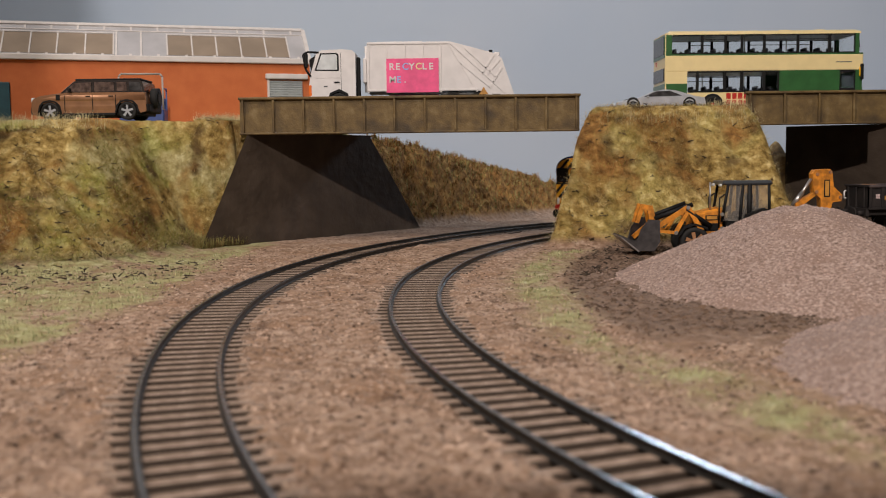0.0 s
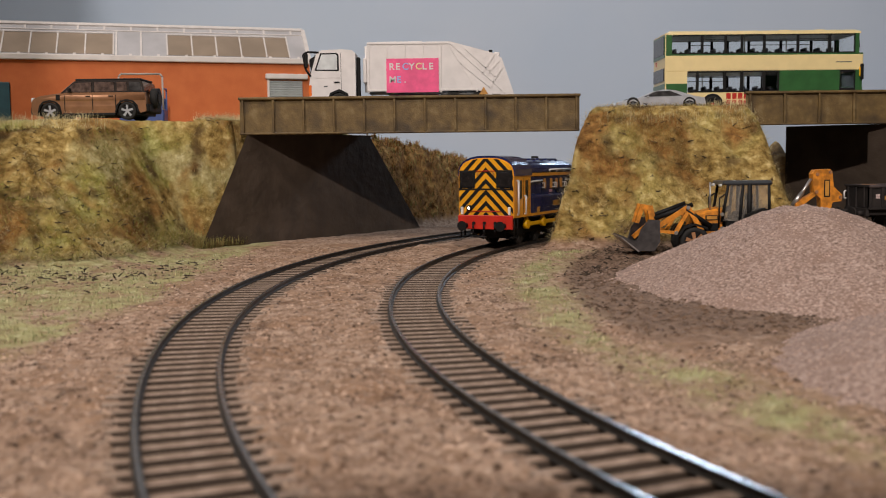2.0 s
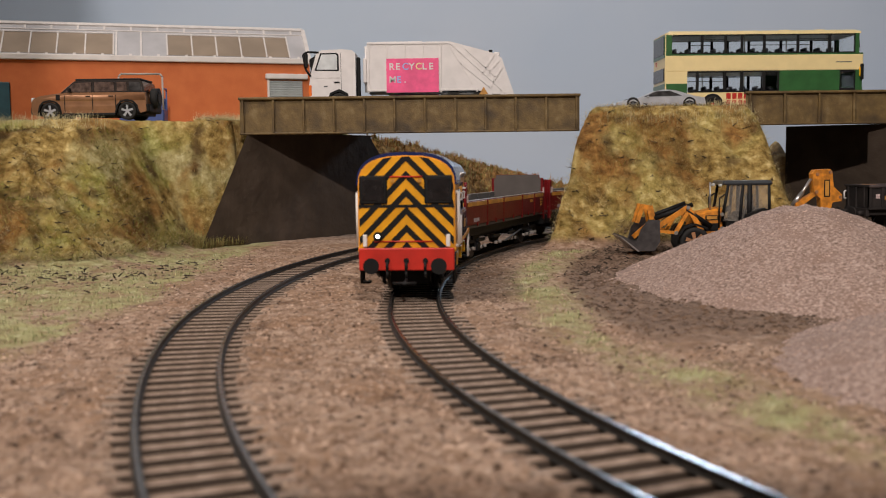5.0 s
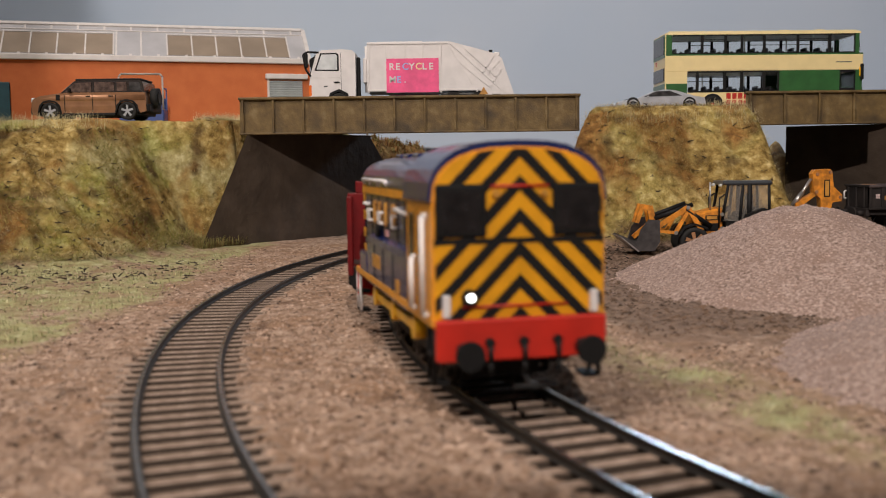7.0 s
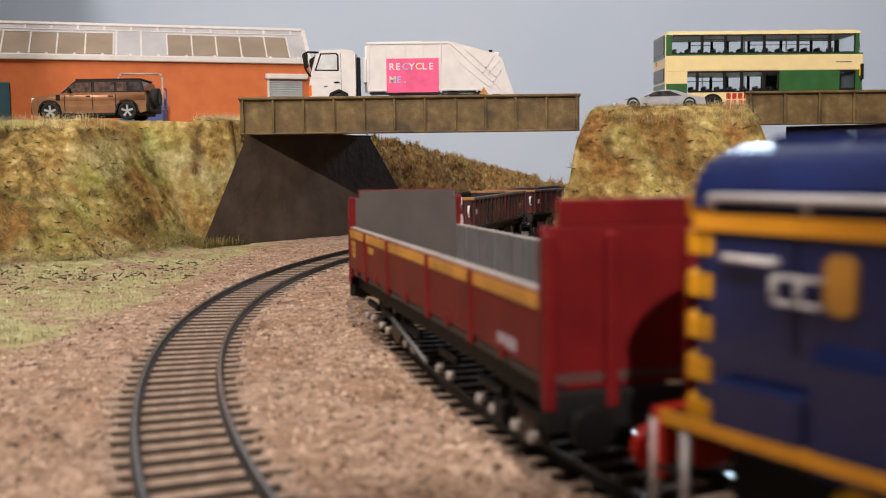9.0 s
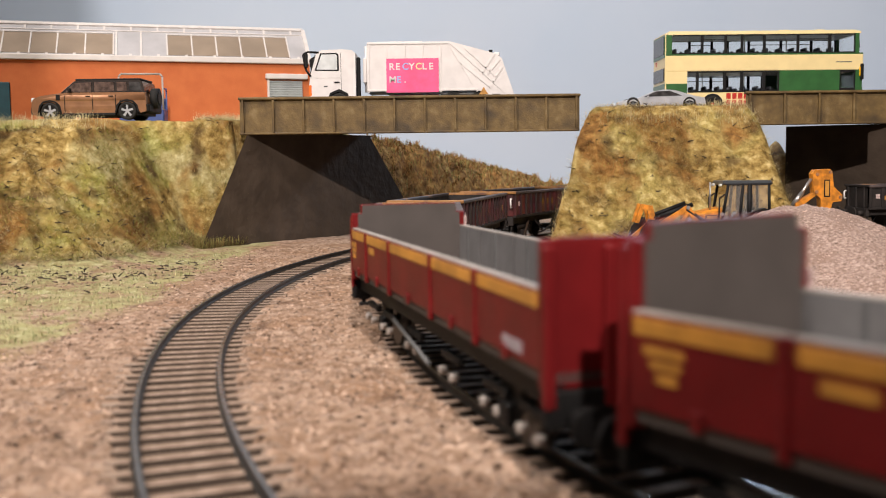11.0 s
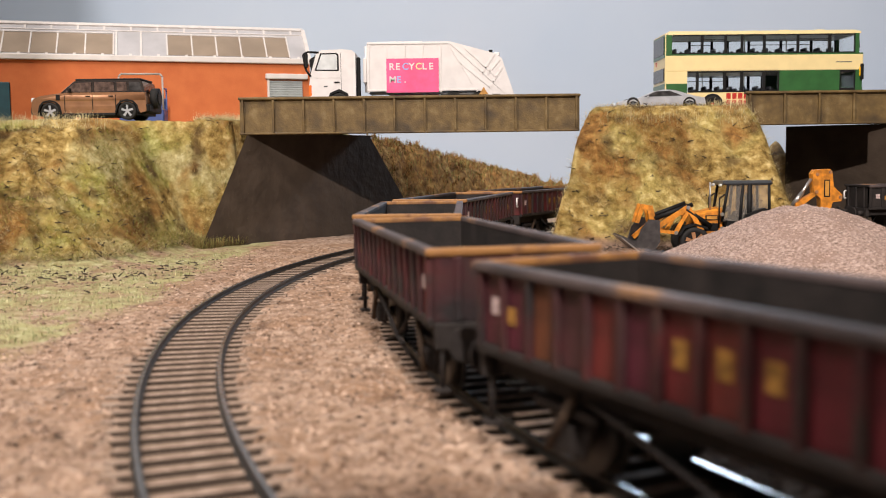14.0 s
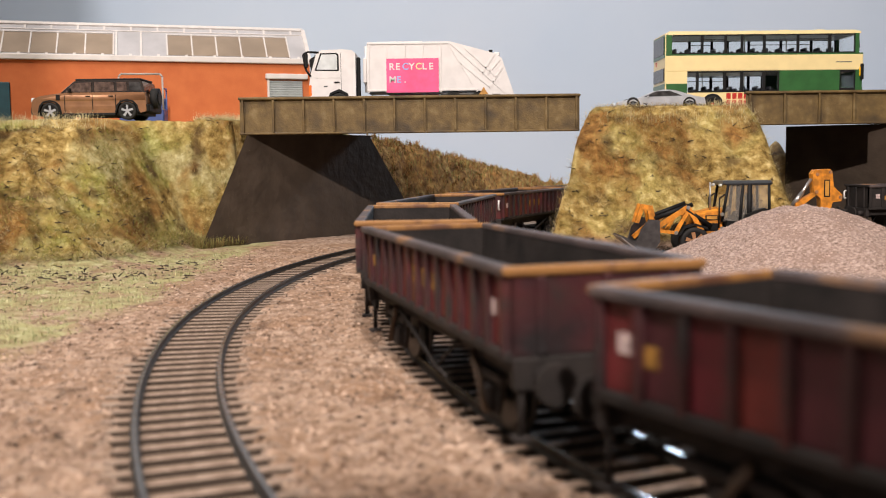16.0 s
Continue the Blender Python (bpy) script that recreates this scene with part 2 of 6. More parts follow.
def ground_material():
    """Earth, moss and scrub, mixed by where they grow."""
    m = bpy.data.materials.new("layout_ground")
    m.use_nodes = True
    nt = m.node_tree
    co = nt.nodes.new("ShaderNodeTexCoord")

    def noise_ramp(scale, stops, detail=9):
        no = nt.nodes.new("ShaderNodeTexNoise")
        no.inputs["Scale"].default_value, no.inputs["Detail"].default_value, no.inputs["Roughness"].default_value = scale, detail, 0.65
        nt.links.new(co.outputs["Object"], no.inputs["Vector"])
        ramp = nt.nodes.new("ShaderNodeValToRGB")
        els = ramp.color_ramp.elements
        while len(els) < len(stops):
            els.new(0.5)
        for e, (p, c) in zip(els, stops):
            e.position, e.color = p, (*c, 1)
        nt.links.new(no.outputs["Fac"], ramp.inputs["Fac"])
        return ramp.outputs["Color"], no.outputs["Fac"]

    def mix(fac, a, b, gain=1.0):
        mx = nt.nodes.new("ShaderNodeMix")
        mx.data_type = "RGBA"
        nt.links.new(fac, mx.inputs[0])
        nt.links.new(a, mx.inputs[6])
        nt.links.new(b, mx.inputs[7])
        return mx.outputs[2]

    def attr(name):
        n = nt.nodes.new("ShaderNodeAttribute")
        n.attribute_name = name
        return n.outputs["Fac"]

    def band(scale, lo, hi):
        no = nt.nodes.new("ShaderNodeTexNoise")
        no.inputs["Scale"].default_value, no.inputs["Detail"].default_value = scale, 6
        nt.links.new(co.outputs["Object"], no.inputs["Vector"])
        mr = nt.nodes.new("ShaderNodeMapRange")
        mr.inputs["From Min"].default_value, mr.inputs["From Max"].default_value = lo, hi
        nt.links.new(no.outputs["Fac"], mr.inputs["Value"])
        return mr.outputs["Result"]

    earth, fine = noise_ramp(330, [(0.3, (0.1, 0.058, 0.036)), (0.42, (0.24, 0.152, 0.1)), (0.56, (0.38, 0.262, 0.188)), (0.72, (0.56, 0.43, 0.34))], 12)
    earth2, _ = noise_ramp(240, [(0.32, (0.14, 0.08, 0.048)), (0.68, (0.4, 0.25, 0.16))])
    earth = mix(band(34, 0.46, 0.66), earth, earth2)
    dark, _ = noise_ramp(300, [(0.3, (0.07, 0.04, 0.025)), (0.7, (0.24, 0.15, 0.1))])
    earth = mix(band(85, 0.58, 0.7), earth, dark)
    damp, _ = noise_ramp(350, [(0.3, (0.07, 0.044, 0.028)), (0.7, (0.25, 0.17, 0.125))])
    moss, _ = noise_ramp(160, [(0.3, (0.14, 0.105, 0.05)), (0.44, (0.29, 0.25, 0.12)), (0.58, (0.36, 0.36, 0.165)), (0.76, (0.6, 0.56, 0.4))])
    scrub, _ = noise_ramp(170, [(0.3, (0.075, 0.045, 0.014)), (0.42, (0.24, 0.155, 0.045)), (0.54, (0.41, 0.29, 0.1)), (0.66, (0.66, 0.52, 0.24))])
    rusty, _ = noise_ramp(160, [(0.32, (0.09, 0.042, 0.013)), (0.52, (0.29, 0.15, 0.045)), (0.7, (0.48, 0.3, 0.1))])
    lush, _ = noise_ramp(180, [(0.3, (0.1, 0.1, 0.02)), (0.48, (0.31, 0.31, 0.075)), (0.66, (0.6, 0.58, 0.25))])

    def patch(fac):
        """Weaker on the mound, which is browner than the bank."""
        mul = nt.nodes.new("ShaderNodeMath")
        mul.operation = "MULTIPLY"
        nt.links.new(fac, mul.inputs[0])
        nt.links.new(attr("lush"), mul.inputs[1])
        return mul.outputs[0]

    scrub = mix(patch(band(16, 0.47, 0.58)), scrub, lush)
    # shade of hollows in the scrub, painted in as dark noise patches
    hollow_shade, _ = noise_ramp(190, [(0.3, (0.05, 0.03, 0.012)), (0.7, (0.17, 0.11, 0.045))])
    bleached, _ = noise_ramp(210, [(0.3, (0.24, 0.19, 0.07)), (0.5, (0.45, 0.38, 0.17)), (0.7, (0.66, 0.6, 0.34))])
    scrub = mix(patch(band(31, 0.53, 0.64)), scrub, bleached)
    scrub = mix(band(58, 0.54, 0.68), scrub, hollow_shade)
    scrub = mix(band(30, 0.52, 0.64), scrub, rusty)
    scrub = mix(attr("ochre"), scrub, rusty)
    c = mix(attr("dirt"), earth, damp)
    c = mix(attr("green"), c, moss)
    c = mix(attr("bank"), c, scrub)
    bsdf = nt.nodes["Principled BSDF"]
    nt.links.new(c, bsdf.inputs["Base Color"])
    bsdf.inputs["Roughness"].default_value = 0.95
    bsdf.inputs["Specular IOR Level"].default_value = 0.2
    bp = nt.nodes.new("ShaderNodeBump")
    bp.inputs["Strength"].default_value, bp.inputs["Distance"].default_value = 0.9, 0.0012
    nt.links.new(fine, bp.inputs["Height"])
    nt.links.new(bp.outputs["Normal"], bsdf.inputs["Normal"])
    return m


M["ground"] = ground_material()


def bay_material():
    """Faded wagon panels, each weathered differently."""
    m = material("weathered_bay", [(0.35, (0.45, 0.45, 0.45)), (0.65, (0.9, 0.9, 0.9))], 0.5, 0, 180, 0.2, 900)
    nt = m.node_tree
    bsdf = nt.nodes["Principled BSDF"]
    old = bsdf.inputs["Base Color"].links[0].from_socket
    info = nt.nodes.new("ShaderNodeObjectInfo")
    ramp = nt.nodes.new("ShaderNodeValToRGB")
    ramp.color_ramp.interpolation = "CONSTANT"
    els = ramp.color_ramp.elements
    cols = ((0.0, (0.12, 0.0135, 0.021)), (0.2, (0.075, 0.016, 0.022)), (0.38, (0.14, 0.018, 0.02)), (0.55, (0.09, 0.0135, 0.026)), (0.7, (0.15, 0.024, 0.02)), (0.84, (0.07, 0.024, 0.026)), (0.93, (0.14, 0.045, 0.02)))
    while len(els) < len(cols):
        els.new(0.5)
    for e, (p, c) in zip(els, cols):
        e.position, e.color = p, (*c, 1)
    nt.links.new(info.outputs["Random"], ramp.inputs["Fac"])
    mx = nt.nodes.new("ShaderNodeMix")
    mx.data_type, mx.blend_type = "RGBA", "MULTIPLY"
    mx.inputs[0].default_value = 1.0
    nt.links.new(ramp.outputs["Color"], mx.inputs[6])
    nt.links.new(old, mx.inputs[7])
    nt.links.new(mx.outputs[2], bsdf.inputs["Base Color"])
    return m


M["bay"] = bay_material()

# ---- mesh helpers (millimetres) ----


class B:
    """Builds one mesh in millimetres."""

    def __init__(self):
        self.v, self.f, self.m, self.smooth = [], [], [], []

    def add(self, verts, faces, smooth=False):
        n = len(self.v)
        self.v += [tuple(p) for p in verts]
        self.f += [tuple(i + n for i in f) for f in faces]
        self.smooth += [smooth] * len(faces)
        return self

    def box(self, x0, x1, y0, y1, z0, z1):
        return self.prism([(x0, y0), (x1, y0), (x1, y1), (x0, y1)], z0, z1, "z")

    def bbox(self, x0, x1, y0, y1, z0, z1, b=0.4):
        """A box with chamfered upright and level edges."""
        b = min(b, (x1 - x0) / 2.1, (y1 - y0) / 2.1, (z1 - z0) / 2.1)
        ring = lambda i, z: [(x0 + i, y0 + i + b, z), (x0 + i + b, y0 + i, z), (x1 - i - b, y0 + i, z), (x1 - i, y0 + i + b, z), (x1 - i, y1 - i - b, z), (x1 - i - b, y1 - i, z), (x0 + i + b, y1 - i, z), (x0 + i, y1 - i - b, z)]
        rows = [ring(b * 0.7, z0), ring(0, z0 + b), ring(0, z1 - b), ring(b * 0.7, z1)]
        return self.loft(rows, True, True)

    def loft(self, rows, closed=True, caps=True, smooth=False):
        n = len(rows[0])
        fs = []
        for r in range(len(rows) - 1):
            for i in range(n if closed else n - 1):
                j = (i + 1) % n
                fs.append((r * n + i, r * n + j, (r + 1) * n + j, (r + 1) * n + i))
        self.add([p for r in rows for p in r], fs, smooth)
        if caps:
            k = len(self.v) - n * len(rows)
            self.f += [tuple(reversed(range(k, k + n))), tuple(range(k + n * (len(rows) - 1), k + n * len(rows)))]
            self.smooth += [False, False]
        return self

    def prism(self, pts, a, b, axis="y", smooth=False):
        """pts: outline; axis x: (y, z), y: (x, z), z: (x, y)."""
        put = {"x": lambda p, t: (t, p[0], p[1]), "y": lambda p, t: (p[0], t, p[1]), "z": lambda p, t: (p[0], p[1], t)}[axis]
        return self.loft([[put(p, a) for p in pts], [put(p, b) for p in pts]], True, True, smooth)

    def cyl(self, p, q, r, n=12, r2=None, smooth=True):
        p, q = Vector(p), Vector(q)
        d = (q - p).normalized()
        u = d.orthogonal().normalized()
        w = d.cross(u)
        ring = lambda c, s: [tuple(c + s * (math.cos(i * math.tau / n) * u + math.sin(i * math.tau / n) * w)) for i in range(n)]
        return self.loft([ring(p, r), ring(q, r if r2 is None else r2)], True, True, smooth)

    def tube(self, pts, r, n=6):
        for a, b in zip(pts, pts[1:]):
            self.cyl(a, b, r, n)
        return self

    def mesh(self, name):
        me = bpy.data.meshes.new(name)
        me.from_pydata([(x * MM, y * MM, z * MM) for x, y, z in self.v], [], self.f)
        me.polygons.foreach_set("use_smooth", self.smooth)
        bm = bmesh.new()
        bm.from_mesh(me)
        if len(bm.faces) < 30000:
            bmesh.ops.recalc_face_normals(bm, faces=bm.faces)
        bm.to_mesh(me)
        bm.free()
        return me


def part(name, b, mat, parent=None, label=""):
    ob = new(name, b.mesh(name) if isinstance(b, B) else b)
    if not ob.data.materials:
        ob.data.materials.append(mat)
    if parent:
        ob.parent = parent
    return tagged(ob, label)


def thing(name, label, category, group="", m=None):
    ob = new(name)
    ob.empty_display_size = 0.01
    tagged(ob, label, category, group)
    if m is not None:
        ob.matrix_world = m
    return ob


def at(x, y, z, turn=0):
    return pose(x * MM, y * MM, z * MM, 0, 0, turn)


def lerp(x, a, b, c, d):
    u = min(1.0, max(0.0, (x - a) / (b - a)))
    return c + (d - c) * u


def smooth(u):
    u = min(1.0, max(0.0, u))
    return u * u * (3 - 2 * u)


# ---- the ground, one sheet: track bed, banks, mound and the road level on them ----
GROUND = -2.3
TRACKS = ((485.0, 338.4, 558.2), (499.0, 340.0, 509.0))    # centre x, centre y, radius of each curve


def side(px, py, ax, ay, bx, by):
    """Distance of p to the right of the line a to b."""
    d = math.hypot(bx - ax, by - ay)
    return ((px - ax) * (by - ay) - (py - ay) * (bx - ax)) / d


def height(x, y):
    n = noise.noise((x * 0.02, y * 0.02, 0)) * 5 + noise.noise((x * 0.07, y * 0.07, 3)) * 2.2
    f = noise.noise((x * 0.16, y * 0.16, 5)) * 1.3
    clump = abs(noise.noise((x * 0.13, y * 0.13, 31))) * 1.5 + noise.noise((x * 0.33, y * 0.33, 33)) * 0.75 + noise.noise((x * 0.7, y * 0.7, 35)) * 0.45
    g = GROUND + noise.noise((x * 0.05, y * 0.05, 7)) * 0.6
    bed = 0
    for cx, cy, r in TRACKS:
        bed = max(bed, smooth((12.9 - abs(math.hypot(x - cx, y - cy) - r)) / 4))
    g += clump * (1 - bed) * (0.4 if y > 560 else 1) - 3.0 * bed
    # left bank, falling to the viewer and to the abutment's wing
    crest = lerp(x, -200, -124, 550, 600)
    u = smooth((y - 438 - n * 2 - max(0, -200 - x) * 0.05) / (crest - 438))
    if y < 598:
        toe = lerp(y, 440, 572, -152, -140) if y < 572 else lerp(y, 572, 598, -140, -121)
        w = smooth((toe + n * lerp(y, 500, 575, 1, 0.2) - x) / (lerp(y, 440, 572, 100, 44) if y < 572 else lerp(y, 572, 598, 44, 6)))
    elif y < 686:
        w = smooth((-side(x, y, -139, 573, -19, 727) - 5) / 6)
    else:
        w = smooth((-60 - x) / 28)
    left = lerp(x, -300, -110, 73.6, 77) * u * w
    lump = noise.noise((x * 0.03, y * 0.03, 21)) * 14 + noise.noise((x * 0.085, y * 0.085, 22)) * 7
    left += (0.2 - abs(noise.noise((x * 0.024 + 3, y * 0.034, 61)))) * 74 * u * (1 - u) * w
    left -= (n * 2.0 + f * 9 + lump * 3.0) * u * (1 - u) * (0.15 + 0.85 * w)
    if -268 < x < -150 and y > 566:
        left = min(left, 75.2)
    # far bank beyond the bridge
    far = 0
    if y > 690:
        c2 = side(x, y, -46, 705, 190, 1000)
        far = smooth((-c2 + 6) / 34) * (lerp(x, -45, 30, 62, 42) - lerp(x, 30, 130, 0, 24)) + (n * 1.3 + f * 3.5 + abs(noise.noise((x * 0.09, y * 0.09, 41))) * 9) * smooth(-c2 / 20)
    # mound between the bridges, clear of the running line
    mx0, mx1 = lerp(y, 540, 640, 56, 84), lerp(y, 540, 640, 210, 194)
    mu = smooth((y - 526 - n) / 72)
    mound = 81.6 * mu * smooth((x - mx0 - n * 0.5 + 6) / 16) * smooth((mx1 + 10 - x + n * 0.5) / 26) - (n * 2.0 + f * 7 + lump * 1.6) * mu * (1 - mu)
    mound += (0.2 - abs(noise.noise((x * 0.03, y * 0.04, 62)))) * 50 * mu * (1 - mu) if mound > 4 else 0
    mound *= smooth((487 - math.hypot(x - 499, y - 340)) / 8)
    mound *= 1 if y < 740 else smooth((775 - y) / 30)
    # small bank seen through the second bridge
    back = 62 * math.exp(-((x - 262) / 16) ** 2 - ((y - 760) / 40) ** 2) + f * 2
    return g + max(0, left, far, mound, back if y > 690 and x > 200 else 0)


def grassy(x, y):
    """How green the flat ground is, 0 to 1."""
    n = noise.noise((x * 0.03, y * 0.03, 11)) * 0.5 + noise.noise((x * 0.11, y * 0.11, 2)) * 0.35
    r = math.hypot(x - 499, y - 340)
    strip = math.exp(-((r - 464) / 9) ** 2) if 100 < y < 520 and x < 300 else 0
    left = smooth((-102 - x + n * 16) / 16) * smooth((y - 200) / 60)
    g = max(strip * 1.2, left)
    return max(0.0, min(0.85, g * (0.62 + n * 1.9)))


def dirty(x, y):
    """How dark and damp the yard is."""
    r = math.hypot(x - 499, y - 340)
    return smooth((457 - r) / 9) * smooth((y - 225) / 60) * 0.9 if x > 0 else 0


def ground():
    def lines(a, b, fine0, fine1, fine, coarse):
        out, v = [], a
        while v < b:
            out.append(v)
            v += fine if fine0 <= v < fine1 else coarse
        return out + [b]
    xs, ys = lines(-560, 620, -330, 262, 1.7, 7.0), lines(-260, 1010, 70, 640, 1.7, 5.0)
    nx, ny = len(xs), len(ys)
    b = B()
    vs = [(x, y, height(x, y)) for y in ys for x in xs]
    b.add(vs, [(j * nx + i, j * nx + i + 1, (j + 1) * nx + i + 1, (j + 1) * nx + i) for j in range(ny - 1) for i in range(nx - 1)], True)
    ob = part("ground", b, M["ground"])
    for name, f in (("bank", lambda x, y, z: smooth((z - 0.5) / 5)), ("green", lambda x, y, z: grassy(x, y)), ("dirt", lambda x, y, z: dirty(x, y)), ("lush", lambda x, y, z: 1.0 if x < 0 else 0.25), ("ochre", lambda x, y, z: smooth((y - 690) / 20) if x > -60 else 0)):
        at_ = ob.data.attributes.new(name, "FLOAT", "POINT")
        at_.data.foreach_set("value", [f(*v) for v in vs])
    tagged(ob, "gravelly brown earth with scrubby grass banks", "ground", kind="structure")


ground()
b = B().box(-1500, 1500, 1030, 1042, -60, 900)
tagged(part("backdrop", b, M["sky"]), "plain blue-grey painted sky board", "backdrop", kind="structure")

# added out of view: its edge cuts the spot off the far left
b = B().prism([(-1500, -60), (-40, -60), (-48, 1200), (-1500, 1200)], -205, -195, "y")
tagged(part("wall_left", b, M["shade_white"]), "plain off-white unseen board added to shade the left of the layout", "wall", kind="structure")

# unseen low board, put here to keep the spot off the nearest track
b = B().box(20, 1500, -205, -195, -60, 292)
tagged(part("wall_front", b, M["shade_white"]), "plain low off-white unseen board added to shade the near right", "wall", kind="structure")

# ---- track ----


def curve_track(k, a0, a1):
    cx, cy, r = TRACKS[k]
    P = lambda a, rr, z: (cx + rr * math.cos(a), cy + rr * math.sin(a), z)
    t = thing("railway_track", "curved model railway track with dark sleepers and steel rails", "track", "tracks")
    n = 120
    for s in (-8.25, 8.25):
        rows, tops = [], []
        for i in range(n + 1):
            a = radians(a0 + (a1 - a0) * i / n)
            prof = [(-0.85, -2.0), (0.85, -2.0), (0.85, -1.7), (0.25, -1.45), (0.25, -0.75), (0.5, -0.55), (0.5, -0.09), (-0.5, -0.09), (-0.5, -0.55), (-0.25, -0.75), (-0.25, -1.45), (-0.85, -1.7)]
            rows.append([P(a, r + s + u, z) for u, z in prof])
            tops.append([P(a, r + s + u, z) for u, z in ((-0.42, -0.1), (0.42, -0.1), (0.38, 0.0), (-0.38, 0.0))])
        rl = part("rail", B().loft(rows, True, True), M["rail"], t)
        part("running_surface", B().loft(tops, True, True), M["rail_top"], rl, "polished steel rail top")
    bed = [[P(radians(a0 + (a1 - a0) * i / n), r + u, z) for u, z in ((-13, -6.2), (13, -6.2), (12.6, -2.7), (8.8, -3.5), (7.4, -3.9), (-7.4, -3.9), (-8.8, -3.5), (-12.6, -2.7))] for i in range(n + 1)]
    part("ballast_bed", B().loft(bed, True, True), M["ballast"], t, "dark earthy ballast between the sleepers")
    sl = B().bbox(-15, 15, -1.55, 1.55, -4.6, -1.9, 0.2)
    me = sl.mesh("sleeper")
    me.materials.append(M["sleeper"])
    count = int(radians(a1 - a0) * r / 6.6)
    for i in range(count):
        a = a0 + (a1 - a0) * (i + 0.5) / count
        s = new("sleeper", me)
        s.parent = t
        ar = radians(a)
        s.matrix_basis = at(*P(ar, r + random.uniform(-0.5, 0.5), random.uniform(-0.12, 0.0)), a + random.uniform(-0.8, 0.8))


curve_track(0, 105, 238)
curve_track(1, 105, 238)

# ---- bridges ----


def bridge(name, x0, x1, y0, y1, z0, z1, tilt, webs):
    t = thing(name, "brown plate-girder road bridge with stiffener ribs", "bridge", "bridges", pose(x0 * MM, y0 * MM, 0, 0, -tilt, 0))
    w = x1 - x0
    for yy, sgn in ((0, -1), (y1 - y0, 1)):
        z0 = z0 if sgn < 0 else z1 - 9
        g = part("girder", B().box(0, w, yy - 0.8, yy + 0.8, z0, z1), M["girder"], t)
        part("top_flange", B().bbox(-0.5, w + 0.5, yy - 3, yy + 3, z1, z1 + 1.6), M["girder"], t)
        part("bottom_flange", B().bbox(0, w, yy - 2.5, yy + 2.5, z0 - 1.2, z0), M["girder"], t)
        for i in range(webs):
            x = 2 + (w - 4) * i / (webs - 1)
            part("stiffener", B().bbox(x - 0.7, x + 0.7, yy - 2.6, yy + 2.6, z0, z1, 0.2), M["girder"], g)
    part("deck", B().box(0, w, 1, y1 - y0 - 1, z1 - 10, z1 - 7), M["road"], t)


bridge("road_bridge", -124, 85, 600, 690, 66, 86, 0.0, 12)
bridge("road_bridge", 194, 286, 620, 700, 69, 87.5, 0.0, 5)

# abutments
def abutment(low, high, m=None):
    """low, high: four corners each, face first."""
    t = thing("abutment", "dark grey rendered concrete abutment wall under the bridge", "abutment", "abutments")
    b = B()
    rows = []
    for i in range(9):
        u = i / 8
        rows.append([tuple(p + (q - p) * u for p, q in zip(a, c)) for a, c in zip(low, high)])
    b.loft(rows)
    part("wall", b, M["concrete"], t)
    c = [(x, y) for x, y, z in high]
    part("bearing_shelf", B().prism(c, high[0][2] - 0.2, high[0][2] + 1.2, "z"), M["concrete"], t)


abutment([(-142.5, 563.5, -4), (-16, 725.7, -4), (-60, 760, -4), (-147, 612, -4)], [(-119.5, 597.5, 65), (-50.5, 686.5, 65), (-86, 715, 65), (-128, 645, 65)])
abutment([(246, 694, -4), (335, 640, -4), (370, 690, -4), (280, 745, -4)], [(246, 694, 68), (335, 640, 68), (370, 690, 68), (280, 745, 68)])


# ---- gravel piles ----
def gravel_pile(x, y, r, h, seed, deep=1.0):
    b = B()
    n, m = 72, 26
    rows = []
    for j in range(m + 1):
        u = j / m
        row = []
        for i in range(n):
            a = i * math.tau / n
            rr = r * u * (1 + 0.12 * noise.noise((math.cos(a) * 1.3 + seed, math.sin(a) * 1.3, 0)))
            px, py = x + rr * math.cos(a), y + rr * deep * math.sin(a)
            z = h * (1 - u) ** 1.0 * (1 - 0.12 * math.exp(-(u / 0.1) ** 2)) + noise.noise((px * 0.15, py * 0.15, seed)) * 1.2 * (1 - u) - 1.2 * u
            row.append((px, py, GROUND + z))
        rows.append(row)
    b.loft(rows, True, False, True)
    tagged(part("gravel_pile", b, M["pile"]), "heap of pinkish grey crushed gravel", "gravel pile", "gravel piles")


gravel_pile(142, 378, 78, 34, 1, 1.3)
gravel_pile(160, 215, 85, 26, 5)



# ---- the train ----
def clip_poly(poly, a, b, c):
    """Keeps the part of a convex outline where a*y + b*z <= c."""
    out = []
    for p, q in zip(poly, poly[1:] + poly[:1]):
        dp, dq = a * p[0] + b * p[1] - c, a * q[0] + b * q[1] - c
        if dp <= 0:
            out.append(p)
        if dp * dq < 0:
            t = dp / (dp - dq)
            out.append((p[0] + t * (q[0] - p[0]), p[1] + t * (q[1] - p[1])))
    return out


def arch(hw, z0, eave, crown, n=14):
    """Outline (y, z) with a curved top."""
    pts = [(hw, z0), (hw, eave)]
    for i in range(1, n):
        a = math.pi * i / n
        c = math.cos(a)
        pts.append((hw * (abs(c) ** 0.75) * (1 if c > 0 else -1), eave + (crown - eave) * math.sin(a) ** 0.8))
    return pts + [(-hw, eave), (-hw, z0)]


